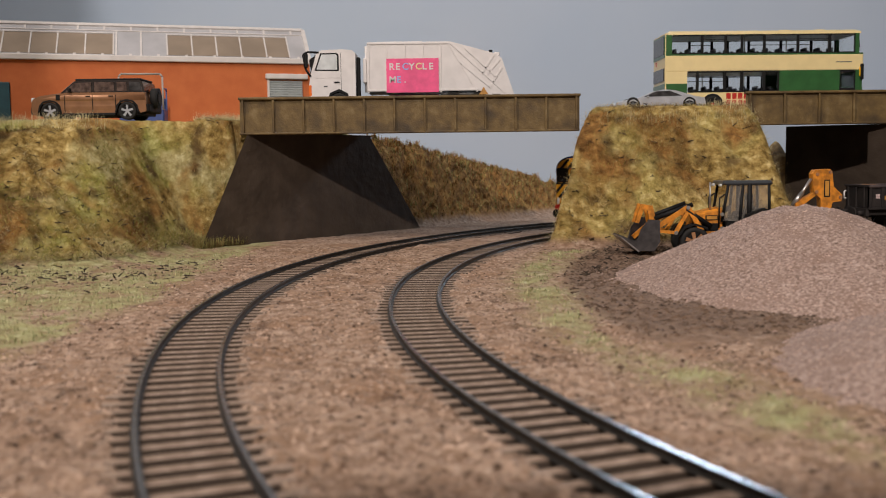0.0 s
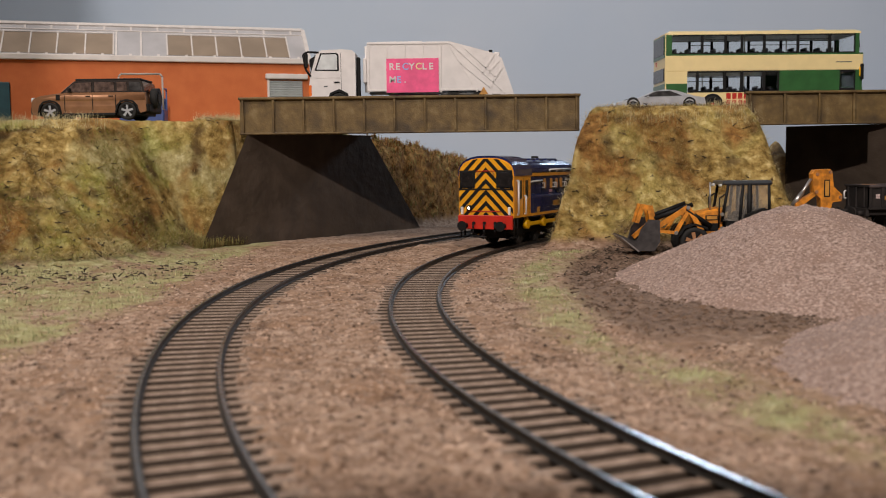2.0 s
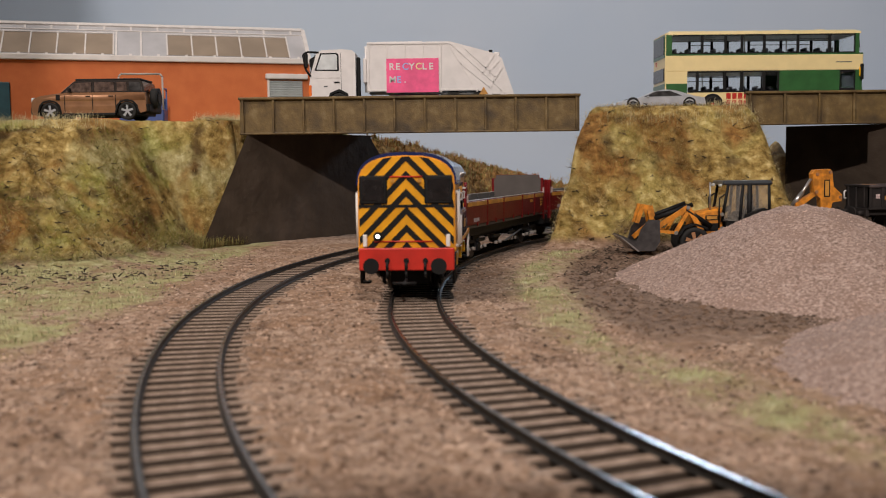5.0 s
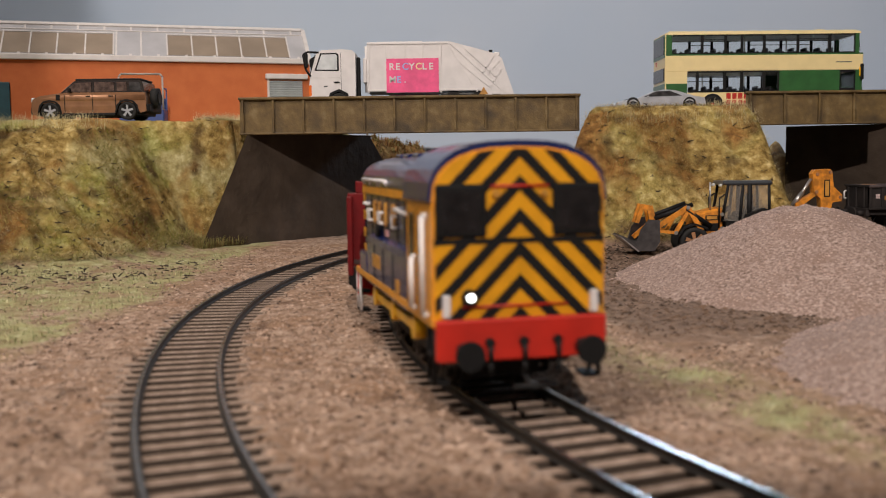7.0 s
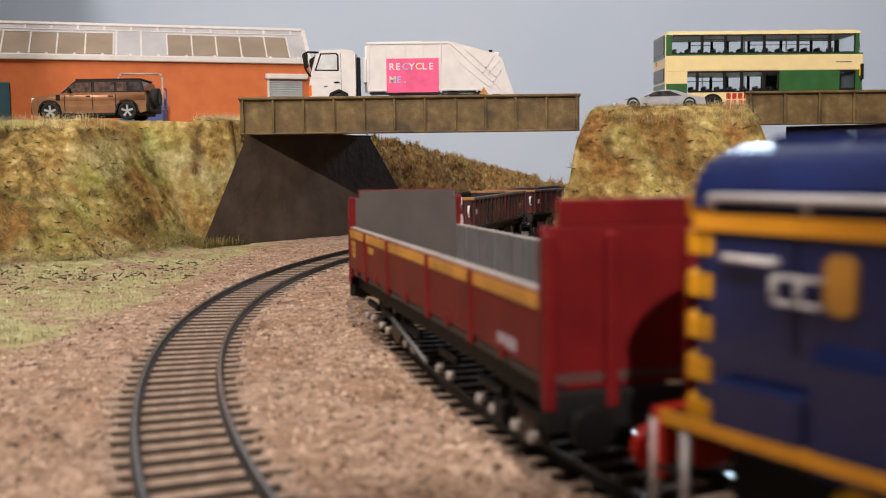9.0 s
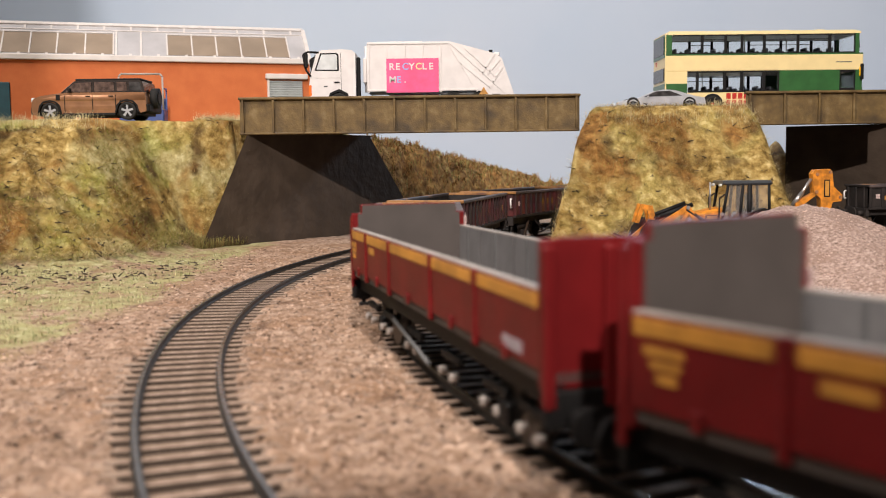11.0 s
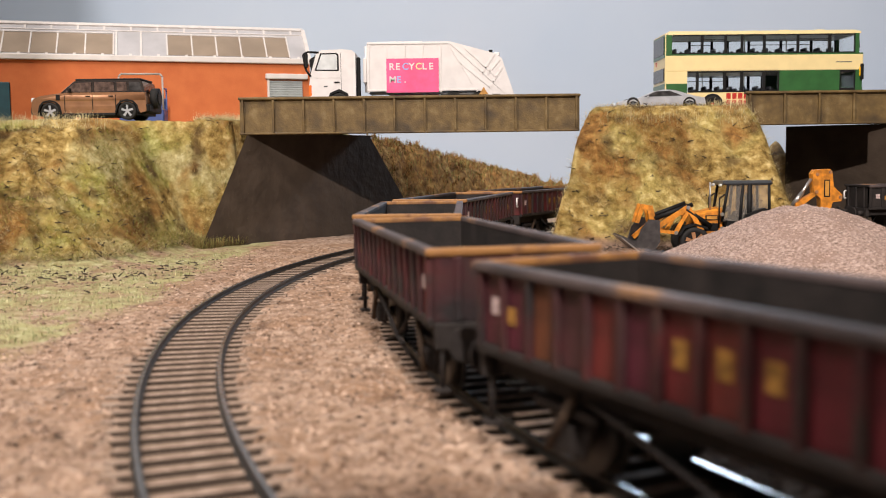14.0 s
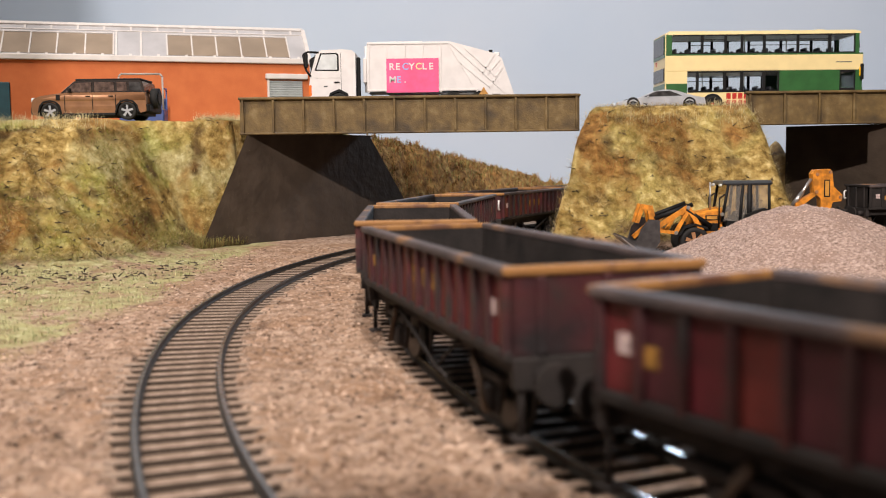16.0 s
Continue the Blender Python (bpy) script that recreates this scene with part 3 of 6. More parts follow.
def wheelset(t, x, r, y=8.3, spokes=0, mat=None):
    w = part("wheelset", B().cyl((0, -y, 0), (0, y, 0), 1.2, 8), mat or M["wheel"], t)
    for s in (-1, 1):
        b = B().cyl((0, s * (y - 1.4), 0), (0, s * (y + 0.9), 0), r, 20)
        b.cyl((0, s * (y - 2.2), 0), (0, s * (y - 1.4), 0), r + 0.7, 20)
        for k in range(spokes):
            a = k * math.tau / spokes
            b.cyl((math.cos(a) * 1, s * (y + 1.1), math.sin(a) * 1), (math.cos(a) * (r - 1), s * (y + 1.1), math.sin(a) * (r - 1)), 0.5, 5)
        b.cyl((0, s * (y + 0.9), 0), (0, s * (y + 1.8), 0), 1.4, 10)
        part("wheel", b, mat or M["wheel"], w)
    w.matrix_basis = at(x, 0, r)
    return w


def buffer(t, x, y, z, sgn, mat, r=2.9):
    b = B().cyl((x, y, z), (x + sgn * 3.2, y, z), 1.5, 12).cyl((x + sgn * 3.2, y, z), (x + sgn * 5, y, z), 0.9, 10).cyl((x + sgn * 5, y, z), (x + sgn * 5.8, y, z), r, 18)
    return part("buffer", b, mat, t)


def coupling(t, x, sgn):
    b = B().tube([(x, 0, 7), (x + sgn * 5, 0, 5.5), (x + sgn * 7, 0, 6.2)], 0.6).cyl((x + sgn * 6.5, -4, 6), (x + sgn * 6.5, 4, 6), 0.5, 6)
    part("coupling", b, M["black"], t)


def shunter():
    t = thing("shunter_locomotive", "navy blue and orange diesel shunter with black and yellow chevron end", "locomotive")
    # frames and footplate
    part("footplate", B().bbox(-50, 50, -16.2, 16.2, 15.2, 17.0, 0.3), M["black"], t)
    part("footplate_edge", B().box(-50, 50, 16.0, 16.7, 15.8, 17.3).box(-50, 50, -16.7, -16.0, 15.8, 17.3), M["orange"], t, "orange painted footplate edge")
    fr = B()
    for s in (-1, 1):
        fr.prism([(-44, 15.2), (-44, 8), (-38, 6), (40, 6), (46, 8), (46, 15.2)], s * 10.8 - 0.6, s * 10.8 + 0.6, "y")
    fr.box(-40, 40, -7, 7, 4, 13)
    part("frame", fr, M["black"], t)
    for x in (-26, 0, 25):
        for s in (-1, 1):
            part("brake_gear", B().tube([(x + 10.5, s * 10, 12), (x + 10.3, s * 10, 4), (x + 7, s * 10, 3)], 0.7).bbox(x + 8.8, x + 10.3, s * 10 - 1.2, s * 10 + 1.2, 5, 10, 0.2), M["black"], t)
    # bonnet
    hood = [(p[0], p[1]) for p in arch(14.4, 15, 40.2, 46.8)]
    part("bonnet", B().prism(hood, -46.5, 26, "x"), M["navy"], t)
    part("bonnet_roof", B().prism(arch(15.0, 40.4, 40.6, 47.6), -47, 21.5, "x"), M["navy"], t)
    part("cantrail", B().box(-46.8, 26, 14.3, 14.95, 38.0, 39.8).box(-46.8, 26, -14.95, -14.3, 38.0, 39.8), M["orange"], t, "orange band below the roof")
    for x in (-40, -30, -17, -4, 9):
        part("roof_hatch", B().bbox(x - 4, x + 4, -6, 6, 47.0, 48.2, 0.4), M["navy"], t)
        part("roof_lug", B().cyl((x + 5.2, 8.5, 45.5), (x + 5.2, 8.5, 47.3), 0.9, 8), M["navy"], t)
    part("exhaust", B().cyl((-22, 0, 47), (-22, 0, 49.6), 2.2, 14), M["black"], t)
    for s in (1, -1):
        # boxes and doors along the bonnet
        part("battery_box", B().prism([(s * 14.2, 15.2), (s * 16.5, 15.2), (s * 16.5, 26.0), (s * 16.0, 27.2), (s * 14.2, 27.8)], -30, 25, "x"), M["navy"], t)
        part("equipment_box", B().bbox(-43, -30.6, s * 15.3 - 1.3, s * 15.3 + 0.9, 15.3, 22.5, 0.6), M["navy"], t)
        for x in (-18, -5, 8):
            part("door_seam", B().box(x - 0.12, x + 0.12, s * 16.55 - 0.1, s * 16.55 + 0.1, 16, 25.6), M["black"], t)
        part("filler_cap", B().cyl((-21, s * 14.2, 29), (-21, s * 15.4, 29), 1.6, 12), M["black"], t)
        for x in (-45.6, -33.5, -22.3, -9.5, 3.8, 13.5):
            part("door_seam", B().box(x - 0.15, x + 0.15, s * 14.46 - 0.1, s * 14.46 + 0.1, 26, 38), M["black"], t)
        for x in (-28.2, -20.4, -11.2, -1.0):
            part("letter_panel", B().prism([(x - 1.7, 31.4), (x - 0.9, 30.6), (x + 0.9, 30.6), (x + 1.7, 31.4), (x + 1.7, 35.6), (x + 0.9, 36.4), (x - 0.9, 36.4), (x - 1.7, 35.6)], s * 14.6 - 0.25, s * 14.6 + 0.25, "y"), M["gold"], t, "gold lettering panel")
        for x in (-34.4, -31.4, -17.4, -14.6, 2.4):
            part("grab_handle", B().tube([(x + 1, s * 14.5, 31.2), (x + 1, s * 15.4, 31.2), (x - 1, s * 15.4, 31.2), (x - 1, s * 15.4, 33.8), (x + 1, s * 15.4, 33.8), (x + 1, s * 14.5, 33.8)], 0.3), M["white"], t, "white grab handle")
        part("handrail", B().tube([(-42, s * 14.4, 35.2), (-42, s * 15.4, 35.2), (-36, s * 15.4, 35.2), (-36, s * 14.4, 35.2)], 0.45), M["white"], t, "white handrail")
        part("handrail", B().tube([(5, s * 14.4, 35.4), (5, s * 15.5, 35.4), (23, s * 15.5, 35.0), (23, s * 14.4, 35.0)], 0.5), M["white"], t, "white handrail")
        part("handrail", B().tube([(-44, s * 14.6, 40.4), (-44, s * 15.3, 41.6), (-8, s * 15.3, 41.6), (-8, s * 14.6, 40.4)], 0.5).tube([(-32, s * 14.8, 40.2), (-32, s * 15.3, 41.6)], 0.4).tube([(-20, s * 14.8, 40.2), (-20, s * 15.3, 41.6)], 0.4), M["white"], t, "white handrail")
        part("name_panel", B().bbox(-20.5, -9.5, *sorted((s * 16.4, s * 16.62)), 20.2, 23.4, 0.05), M["gold"], t, "gold lettering panel")
        part("works_plate", B().box(-13.4, -8.6, s * 14.5 - 0.1, s * 14.5 + 0.1, 28.2, 29.8), M["pinkish"], t)
        part("warning_label", B().bbox(12, 16, s * 16.6 - 0.1, s * 16.6 + 0.1, 17.5, 20.5, 0.05), M["gold"], t)
        # steps
        for x in (-49, 46):
            st = part("step", B().tube([(x - 2.4, s * 16, 16), (x - 2.4, s * 16, 5)], 0.5).tube([(x + 2.4, s * 16, 16), (x + 2.4, s * 16, 5)], 0.5), M["white" if x < 0 else "black"], t, "painted step irons")
            part("tread", B().bbox(x - 2.6, x + 2.6, s * 14.8 - 1.6, s * 14.8 + 1.6, 4.7, 5.4, 0.1).bbox(x - 2.6, x + 2.6, s * 14.8 - 1.6, s * 14.8 + 1.6, 10, 10.7, 0.1), M["black"], st)
    # nose: radiator end with hazard stripes on its edges
    part("radiator", B().box(-47.4, -46.4, -11.5, 11.5, 17, 40), M["black"], t)
    for s in (1, -1):
        for i, z in enumerate((16.5, 21.2, 25.9, 30.6, 35.3, 39.4)):
            part("hazard_stripe", B().prism([(s * 14.55, z), (s * 14.55, z + 2.5), (s * 11, z + 3.8), (s * 11, z + 1.3)], -47.9, -44.5, "x"), M["yellow"], t, "yellow hazard stripe")
    # cab
    cab = part("cab", B().prism(arch(16.6, 17, 38.5, 48.6), 26, 49.6, "x"), M["orange"], t, "orange cab side")
    part("cab_roof", B().prism(arch(17.2, 38.6, 38.9, 49.8), 24.8, 49.4, "x"), M["navy"], t, "navy blue curved cab roof")
    for s in (1, -1):
        part("door_seam", B().box(36.4, 36.7, s * 16.62 - 0.08, s * 16.62 + 0.08, 17.4, 37).box(28.4, 28.7, s * 16.62 - 0.08, s * 16.62 + 0.08, 16, 37), M["black"], cab)
        part("side_window", B().bbox(30, 33.6, s * 16.6 - 0.25, s * 16.6 + 0.25, 26, 36, 0.3), M["loco_glass"], cab, "dark cab side window")
        part("side_window", B().bbox(38.8, 42.6, s * 16.6 - 0.25, s * 16.6 + 0.25, 26, 36, 0.3), M["loco_glass"], cab, "dark cab side window")
        for x, top in ((34.9, 27.5), (45.4, 36.0)):
            part("cab_handrail", B().tube([(x, s * 16.4, 17.6), (x, s * 17.5, 17.6), (x, s * 17.5, top), (x, s * 16.4, top)], 0.6), M["white"], cab, "white vertical handrail")
    # chevron end
    face = arch(16.1, 17.2, 38.5, 48.2)
    part("end_panel", B().prism(face, 49.4, 50.0, "x"), M["yellow"], t, "yellow end panel")
    k, wd = 1.02, 2.75
    for zone, (lo, hi), first in (("u", (31.9, 60.0), 31.3), ("l", (17.2, 31.1), 19.2)):
        for n in range(-1, 7):
            apex = first + n * 6.05
            for s in (1, -1):
                poly = [p for p in face]
                poly = clip_poly(poly, -s, 0, 0)
                poly = clip_poly(poly, s * k, 1, apex)
                poly = clip_poly(poly, -s * k, -1, -(apex - wd))
                poly = clip_poly(poly, 0, -1, -lo)
                poly = clip_poly(poly, 0, 1, hi)
                if len(poly) > 2:
                    part("chevron", B().prism(poly, 49.9, 50.12, "x"), M["black"], t, "black chevron stripe")
    part("chevron", B().box(49.9, 50.14, -16.3, 16.3, 30.9, 31.9), M["black"], t, "black chevron stripe")
    for s in (1, -1):
        w = part("end_window", B().bbox(49.6, 50.5, s * 11.1 - 4.9, s * 11.1 + 4.7, 32.2, 41.8, 0.6), M["black"], t, "black framed end window")
        part("pane", B().bbox(50.4, 50.62, s * 11.2 - 3.7, s * 11.2 + 3.7, 33.2, 40.6, 0.1), M["loco_glass"], w)
        part("lamp_bracket", B().bbox(50, 51.2, s * 14.2 - 0.7, s * 14.2 + 0.7, 17.6, 21.8, 0.2), M["white"], t, "white lamp bracket")
        part("marker_light", B().cyl((50, s * 4.6, 40), (50.8, s * 4.6, 40), 0.7, 12), M["gold"], t)
        buffer(t, 51.6, s * 11.4, 11.6, 1, M["black"], 2.7)
        buffer(t, -51.6, s * 11.4, 10.4, -1, M["red"], 2.8)
    part("pipe", B().tube([(50.3, -11, 19.4), (50.3, 9, 19.4)], 0.25), M["red"], t, "thin red cable pipe")
    part("pipe", B().tube([(50.3, -5.5, 41.4), (50.3, 5.5, 41.4)], 0.25), M["red"], t, "thin red cable pipe")
    h = part("headlight", B().cyl((50, -9.8, 21.2), (51.4, -9.8, 21.2), 1.5, 16), M["black"], t)
    part("lens", B().cyl((51.4, -9.8, 21.2), (51.55, -9.8, 21.2), 0.65, 16), M["headlight"], h, "glowing white lens")
    part("buffer_beam", B().bbox(50, 51.8, -16.3, 16.3, 9.6, 17.2, 0.3), M["red"], t, "red buffer beam")
    part("buffer_beam", B().bbox(-51.8, -50, -16.3, 16.3, 9.0, 17.2, 0.3), M["red"], t, "red buffer beam")
    for y in (-6.5, 6.5, 0):
        part("brake_hose", B().tube([(52, y, 13), (52.9, y, 12.6), (53, y, 9.4), (52.6, y, 7)], 0.5, 8).cyl((51.8, y, 13), (52.6, y, 13), 0.9, 10), M["black"], t)
    coupling(t, 51.8, 1)
    coupling(t, -51.8, -1)
    wheels = [wheelset(t, x, 8.6, 8.3, 10) for x in (-26, 0, 25)]
    rods = []
    for s in (1, -1):
        rod = B().bbox(-26, 25, -0.7, 0.7, -1.1, 1.1, 0.3)
        for x in (-26, 0, 25):
            rod.cyl((x, -1.1, 0), (x, 1.5, 0), 2.5, 14)
            rod.prism([(x - 1.6, 0), (x + 1.6, 0), (x + 0.9, 4.2), (x - 0.9, 4.2)], -0.7, 0.9, "y")
        r = part("coupling_rod", rod, M["rod_yellow"], t, "bright yellow coupling rod")
        rods.append((r, s))
    return t, wheels, rods


def engineers_wagon(label, hl, front, rear):
    """Long open wagon with low drop sides; front, rear: how high its ends stand."""
    t = thing("open_wagon", label, "wagon", "wagons of the train")
    hw, z0, zt = 16.0, 17.0, 28.2
    part("floor", B().box(-hl, hl, -hw + 0.6, hw - 0.6, 15.4, 16.8), M["dusty"], t)
    part("centre_sill", B().box(-hl + 2, hl - 2, -4, 4, 8, 15.4), M["black"], t)
    for y in (-13.2, 13.2):
        part("solebar", B().box(-hl, hl, y - 0.6, y + 0.6, 11.6, 15.4), M["black"], t)
    for s in (1, -1):
        edges = [-hl, -50, -24, 12, 40, hl]
        for a, b2 in zip(edges, edges[1:]):
            d = part("drop_side", B().bbox(a + 0.35, b2 - 0.35, min(s * 14.9, s * hw), max(s * 14.9, s * hw), z0, zt, 0.25), M["maroon"], t)
            part("gold_band", B().bbox(a + 1.4, b2 - 1.4, min(s * 15.7, s * 16.15), max(s * 15.7, s * 16.15), 25.7, 27.8, 0.1), M["gold"], d, "gold painted band")
            part("inner_lining", B().box(a + 0.4, b2 - 0.4, min(s * 14.4, s * 14.92), max(s * 14.4, s * 14.92), 16.8, zt - 0.1), M["grey"], d, "grey steel lining")
            part("top_lip", B().bbox(a + 0.4, b2 - 0.4, min(s * 14.5, s * 15.9), max(s * 14.5, s * 15.9), zt - 0.1, zt + 0.35, 0.1), M["lip"], d, "worn pale top lip")
            n = int((b2 - a) / 9)
            for i in range(1, n):
                x = a + (b2 - a) * i / n
                part("lining_rib", B().box(x - 0.25, x + 0.25, min(s * 14.1, s * 14.45), max(s * 14.1, s * 14.45), 16.8, zt - 0.2), M["dark_grey"], d)
            part("hinge", B().bbox((a + b2) / 2 - 0.9, (a + b2) / 2 + 0.9, min(s * 15.8, s * 16.4), max(s * 15.8, s * 16.3), 16.2, 18.6, 0.2), M["maroon"], d)
        for x in edges[1:-1]:
            part("stanchion", B().bbox(x - 0.8, x + 0.8, min(s * 15.1, s * 16.4), max(s * 15.1, s * 16.3), 15.6, zt + 0.1, 0.3), M["maroon"], t)
        for x in (-58, -40, -14, 14, 40, 58):
            for dx in (-3.6, 3.6):
                part("axle_end", B().cyl((x + dx, s * 12.4, 5.2), (x + dx, s * 13.9, 5.2), 0.9, 10), M["lip"], t, "pale end cap")
            part("spring", B().bbox(x - 6, x + 6, min(s * 11.6, s * 12.9), max(s * 11.6, s * 12.9), 7.6, 9.2, 0.3), M["black"], t)
        part("data_panel", B().box(54, 62, min(s * 15.9, s * 16.1), max(s * 15.9, s * 16.1), 18.2, 20.0), M["label_grey"], t)
        part("lettering", B().box(-69, -63, min(s * 15.9, s * 16.13), max(s * 15.9, s * 16.13), 23.6, 24.8).box(-68, -63.4, min(s * 15.9, s * 16.13), max(s * 15.9, s * 16.13), 22.2, 23.2).box(-67, -64, min(s * 15.9, s * 16.13), max(s * 15.9, s * 16.13), 20.6, 21.8), M["gold"], t, "gold lettering bars")
        part("lettering", B().box(-46, -40, min(s * 15.9, s * 16.13), max(s * 15.9, s * 16.13), 23.4, 24.9), M["gold"], t, "gold lettering bars")
        part("brake_lever", B().tube([(-30, s * 13.6, 9), (4, s * 14.4, 5.4)], 0.5), M["dark_grey"], t)
        for x in (-46, 46):
            part("axle_guard", B().prism([(x - 5.5, 11), (x - 2.2, 3.2), (x + 2.2, 3.2), (x + 5.5, 11)], s * 11.4 - 0.4, s * 11.4 + 0.4, "y").bbox(x - 2.4, x + 2.4, s * 12.2 - 1.2, s * 12.2 + 1.2, 3.4, 7.4, 0.4), M["black"], t)
    for e, (shoulder, crest) in ((1, front), (-1, rear)):
        xa, xb = min(e * hl, e * (hl - 1.3)), max(e * hl, e * (hl - 1.3))
        la, lb = min(e * (hl - 1.25), e * (hl - 1.6)), max(e * (hl - 1.25), e * (hl - 1.6))
        en = part("end_wall", B().bbox(xa, xb, -hw, hw, 14.5, shoulder, 0.3), M["maroon"], t)
        part("end_crest", B().bbox(xa, xb, -13.5, 13.5, shoulder - 0.1, crest, 0.3), M["maroon"], en)
        part("end_lining", B().box(la, lb, -14.4, 14.4, 16.8, shoulder - 0.2).box(la, lb, -13.2, 13.2, shoulder - 0.2, crest - 0.2), M["dusty"], en, "dull grey-brown inside face")
        for y in (-15.2, -6, 6, 15.2):
            part("end_post", B().bbox(min(e * hl, e * (hl + 1.5)), max(e * hl, e * (hl + 1.5)), y - 0.9, y + 0.9, 12, shoulder - 0.9, 0.3), M["maroon"], en)
        part("headstock", B().bbox(min(e * hl, e * (hl + 1.2)), max(e * hl, e * (hl + 1.2)), -16, 16, 9.0, 14.5, 0.3), M["black"], t)
        part("corner_plate", B().bbox(min(e * (hl - 2), e * (hl + 0.2)), max(e * (hl - 2), e * (hl + 0.2)), hw - 0.2, hw + 0.35, 27.6, 31, 0.1), M["label_pale"], en, "pale worn corner label")
        for y in (-11.4, 11.4):
            buffer(t, e * (hl + 1.2), y, 10.6, e, M["black"], 3.0)
        coupling(t, e * (hl + 1), e)
    wheels = [wheelset(t, x, 6.3) for x in (-46, 46)]
    return t, wheels


def bay_mesh(step):
    return B().bbox(-step / 2 + 0.7, step / 2 - 0.7, -0.12, 0.12, -5.6, 5.6, 0.08).mesh("bay_panel")


def box_wagon(label, body, rim):
    """Short ribbed open box wagon."""
    t = thing("box_wagon", label, "wagon", "wagons of the train")
    hl, hw, z0, zt = 52.0, 16.6, 17.6, 29.6
    part("floor", B().box(-hl + 1, hl - 1, -hw + 1, hw - 1, 16.2, 17.4), M["soot"], t)
    for s in (1, -1):
        sd = part("side_wall", B().box(-hl, hl, min(s * (hw - 1.6), s * (hw - 0.9)), max(s * (hw - 1.6), s * (hw - 0.9)), z0 - 1, zt - 0.6), body, t)
        part("lining", B().box(-hl + 0.8, hl - 0.8, min(s * (hw - 2.0), s * (hw - 1.62)), max(s * (hw - 2.0), s * (hw - 1.62)), z0, zt - 0.5), M["soot"], sd, "sooty inside face")
        n = 14
        for i in range(n + 1):
            x = -hl + 1.2 + (2 * hl - 2.4) * i / n
            part("rib", B().bbox(x - 0.8, x + 0.8, min(s * (hw - 1.2), s * (hw + 0.25)), max(s * (hw - 1.2), s * (hw + 0.25)), z0 - 1, zt - 0.5, 0.3), body, sd)
        step = (2 * hl - 2.4) / n
        for i in range(n):
            bay = new("bay_panel", bay_mesh(step))
            bay.parent = sd
            bay.data.materials.clear()
            bay.data.materials.append(M["bay"] if body is not M["soot"] else M["soot"])
            bay.matrix_basis = at(-hl + 1.2 + step * (i + 0.5), s * (hw - 0.82), 22.9, 0)
        part("top_rail", B().bbox(-hl - 0.3, hl + 0.3, min(s * (hw - 2.1), s * (hw + 0.55)), max(s * (hw - 2.1), s * (hw + 0.55)), zt - 1.0, zt + 0.5, 0.35), M["worn_rail"], sd)
        part("bottom_rail", B().bbox(-hl, hl, min(s * (hw - 1.4), s * (hw + 0.1)), max(s * (hw - 1.4), s * (hw + 0.1)), z0 - 2.0, z0 - 0.4, 0.25), M["soot"], sd)
        for i in (6.5, 7.5, 8.5):
            x = -hl + 1.2 + (2 * hl - 2.4) * (i) / n
            part("lettering", B().box(x - 1.2, x + 1.2, min(s * (hw - 0.72), s * (hw - 0.56)), max(s * (hw - 0.72), s * (hw - 0.56)), 21.6, 25.0), M["faded_gold"], sd, "gold lettering panel")
        for x, z, m2 in ((hl - 6.8, 22.0, "label_pale"), (-hl + 5.6, 22.2, "label_pale"), (-hl + 10.2, 21.2, "faded_gold")):
            part("data_panel", B().box(x - 1.2, x + 1.2, min(s * (hw - 0.72), s * (hw - 0.5)), max(s * (hw - 0.72), s * (hw - 0.5)), z, z + 2.6), M[m2], sd, "worn data panel")
        part("solebar", B().box(-hl + 1, hl - 1, min(s * 11.5, s * 13.2), max(s * 11.5, s * 13.2), 12.2, 16.4), M["soot"], t)
        part("brake_lever", B().tube([(-24, s * 14.2, 13), (6, s * 14.4, 6), (14, s * 14.4, 5.4)], 0.5).tube([(6, s * 14.2, 6), (18, s * 13.6, 13)], 0.45), M["soot"], t)
        for x in (-32, 32):
            part("axle_guard", B().prism([(x - 7.5, 13.2), (x - 3, 3), (x + 3, 3), (x + 7.5, 13.2)], s * 11.6 - 0.4, s * 11.6 + 0.4, "y").bbox(x - 2.8, x + 2.8, s * 12.4 - 1.3, s * 12.4 + 1.3, 3.6, 8.4, 0.5).bbox(x - 8, x + 8, s * 12.6 - 0.8, s * 12.6 + 0.8, 9.4, 11.0, 0.3), M["soot"], t)
        for x in (-33, 33):
            part("damper", B().tube([(x * 0.85, s * 14, 13), (x * 1.06, s * 14, 4)], 0.7), M["rust"], t)
    for e in (1, -1):
        en = part("end_wall", B().box(min(e * hl, e * (hl - 0.8)), max(e * hl, e * (hl - 0.8)), -hw + 0.9, hw - 0.9, z0 - 1, zt - 0.6), body, t)
        part("lining", B().box(min(e * (hl - 0.82), e * (hl - 1.2)), max(e * (hl - 0.82), e * (hl - 1.2)), -hw + 1.2, hw - 1.2, z0, zt - 0.6), M["soot"], en, "sooty inside face")
        part("end_rail", B().bbox(min(e * (hl - 1.3), e * (hl + 0.7)), max(e * (hl - 1.3), e * (hl + 0.7)), -hw - 0.5, hw + 0.5, zt - 0.9, zt + 0.55, 0.35), rim, en, "rust-orange end rail")
        for y in (-11, 0, 11):
            part("end_rib", B().bbox(min(e * hl, e * (hl + 0.9)), max(e * hl, e * (hl + 0.9)), y - 0.8, y + 0.8, z0 - 1, zt - 1, 0.25), body, en)
        part("grab_handle", B().tube([(e * (hl + 0.2), 14.5, 26), (e * (hl + 1.6), 14.5, 26), (e * (hl + 1.6), 14.5, 21.5), (e * (hl + 0.2), 14.5, 21.5)], 0.5), M["white"], en, "white grab handle")
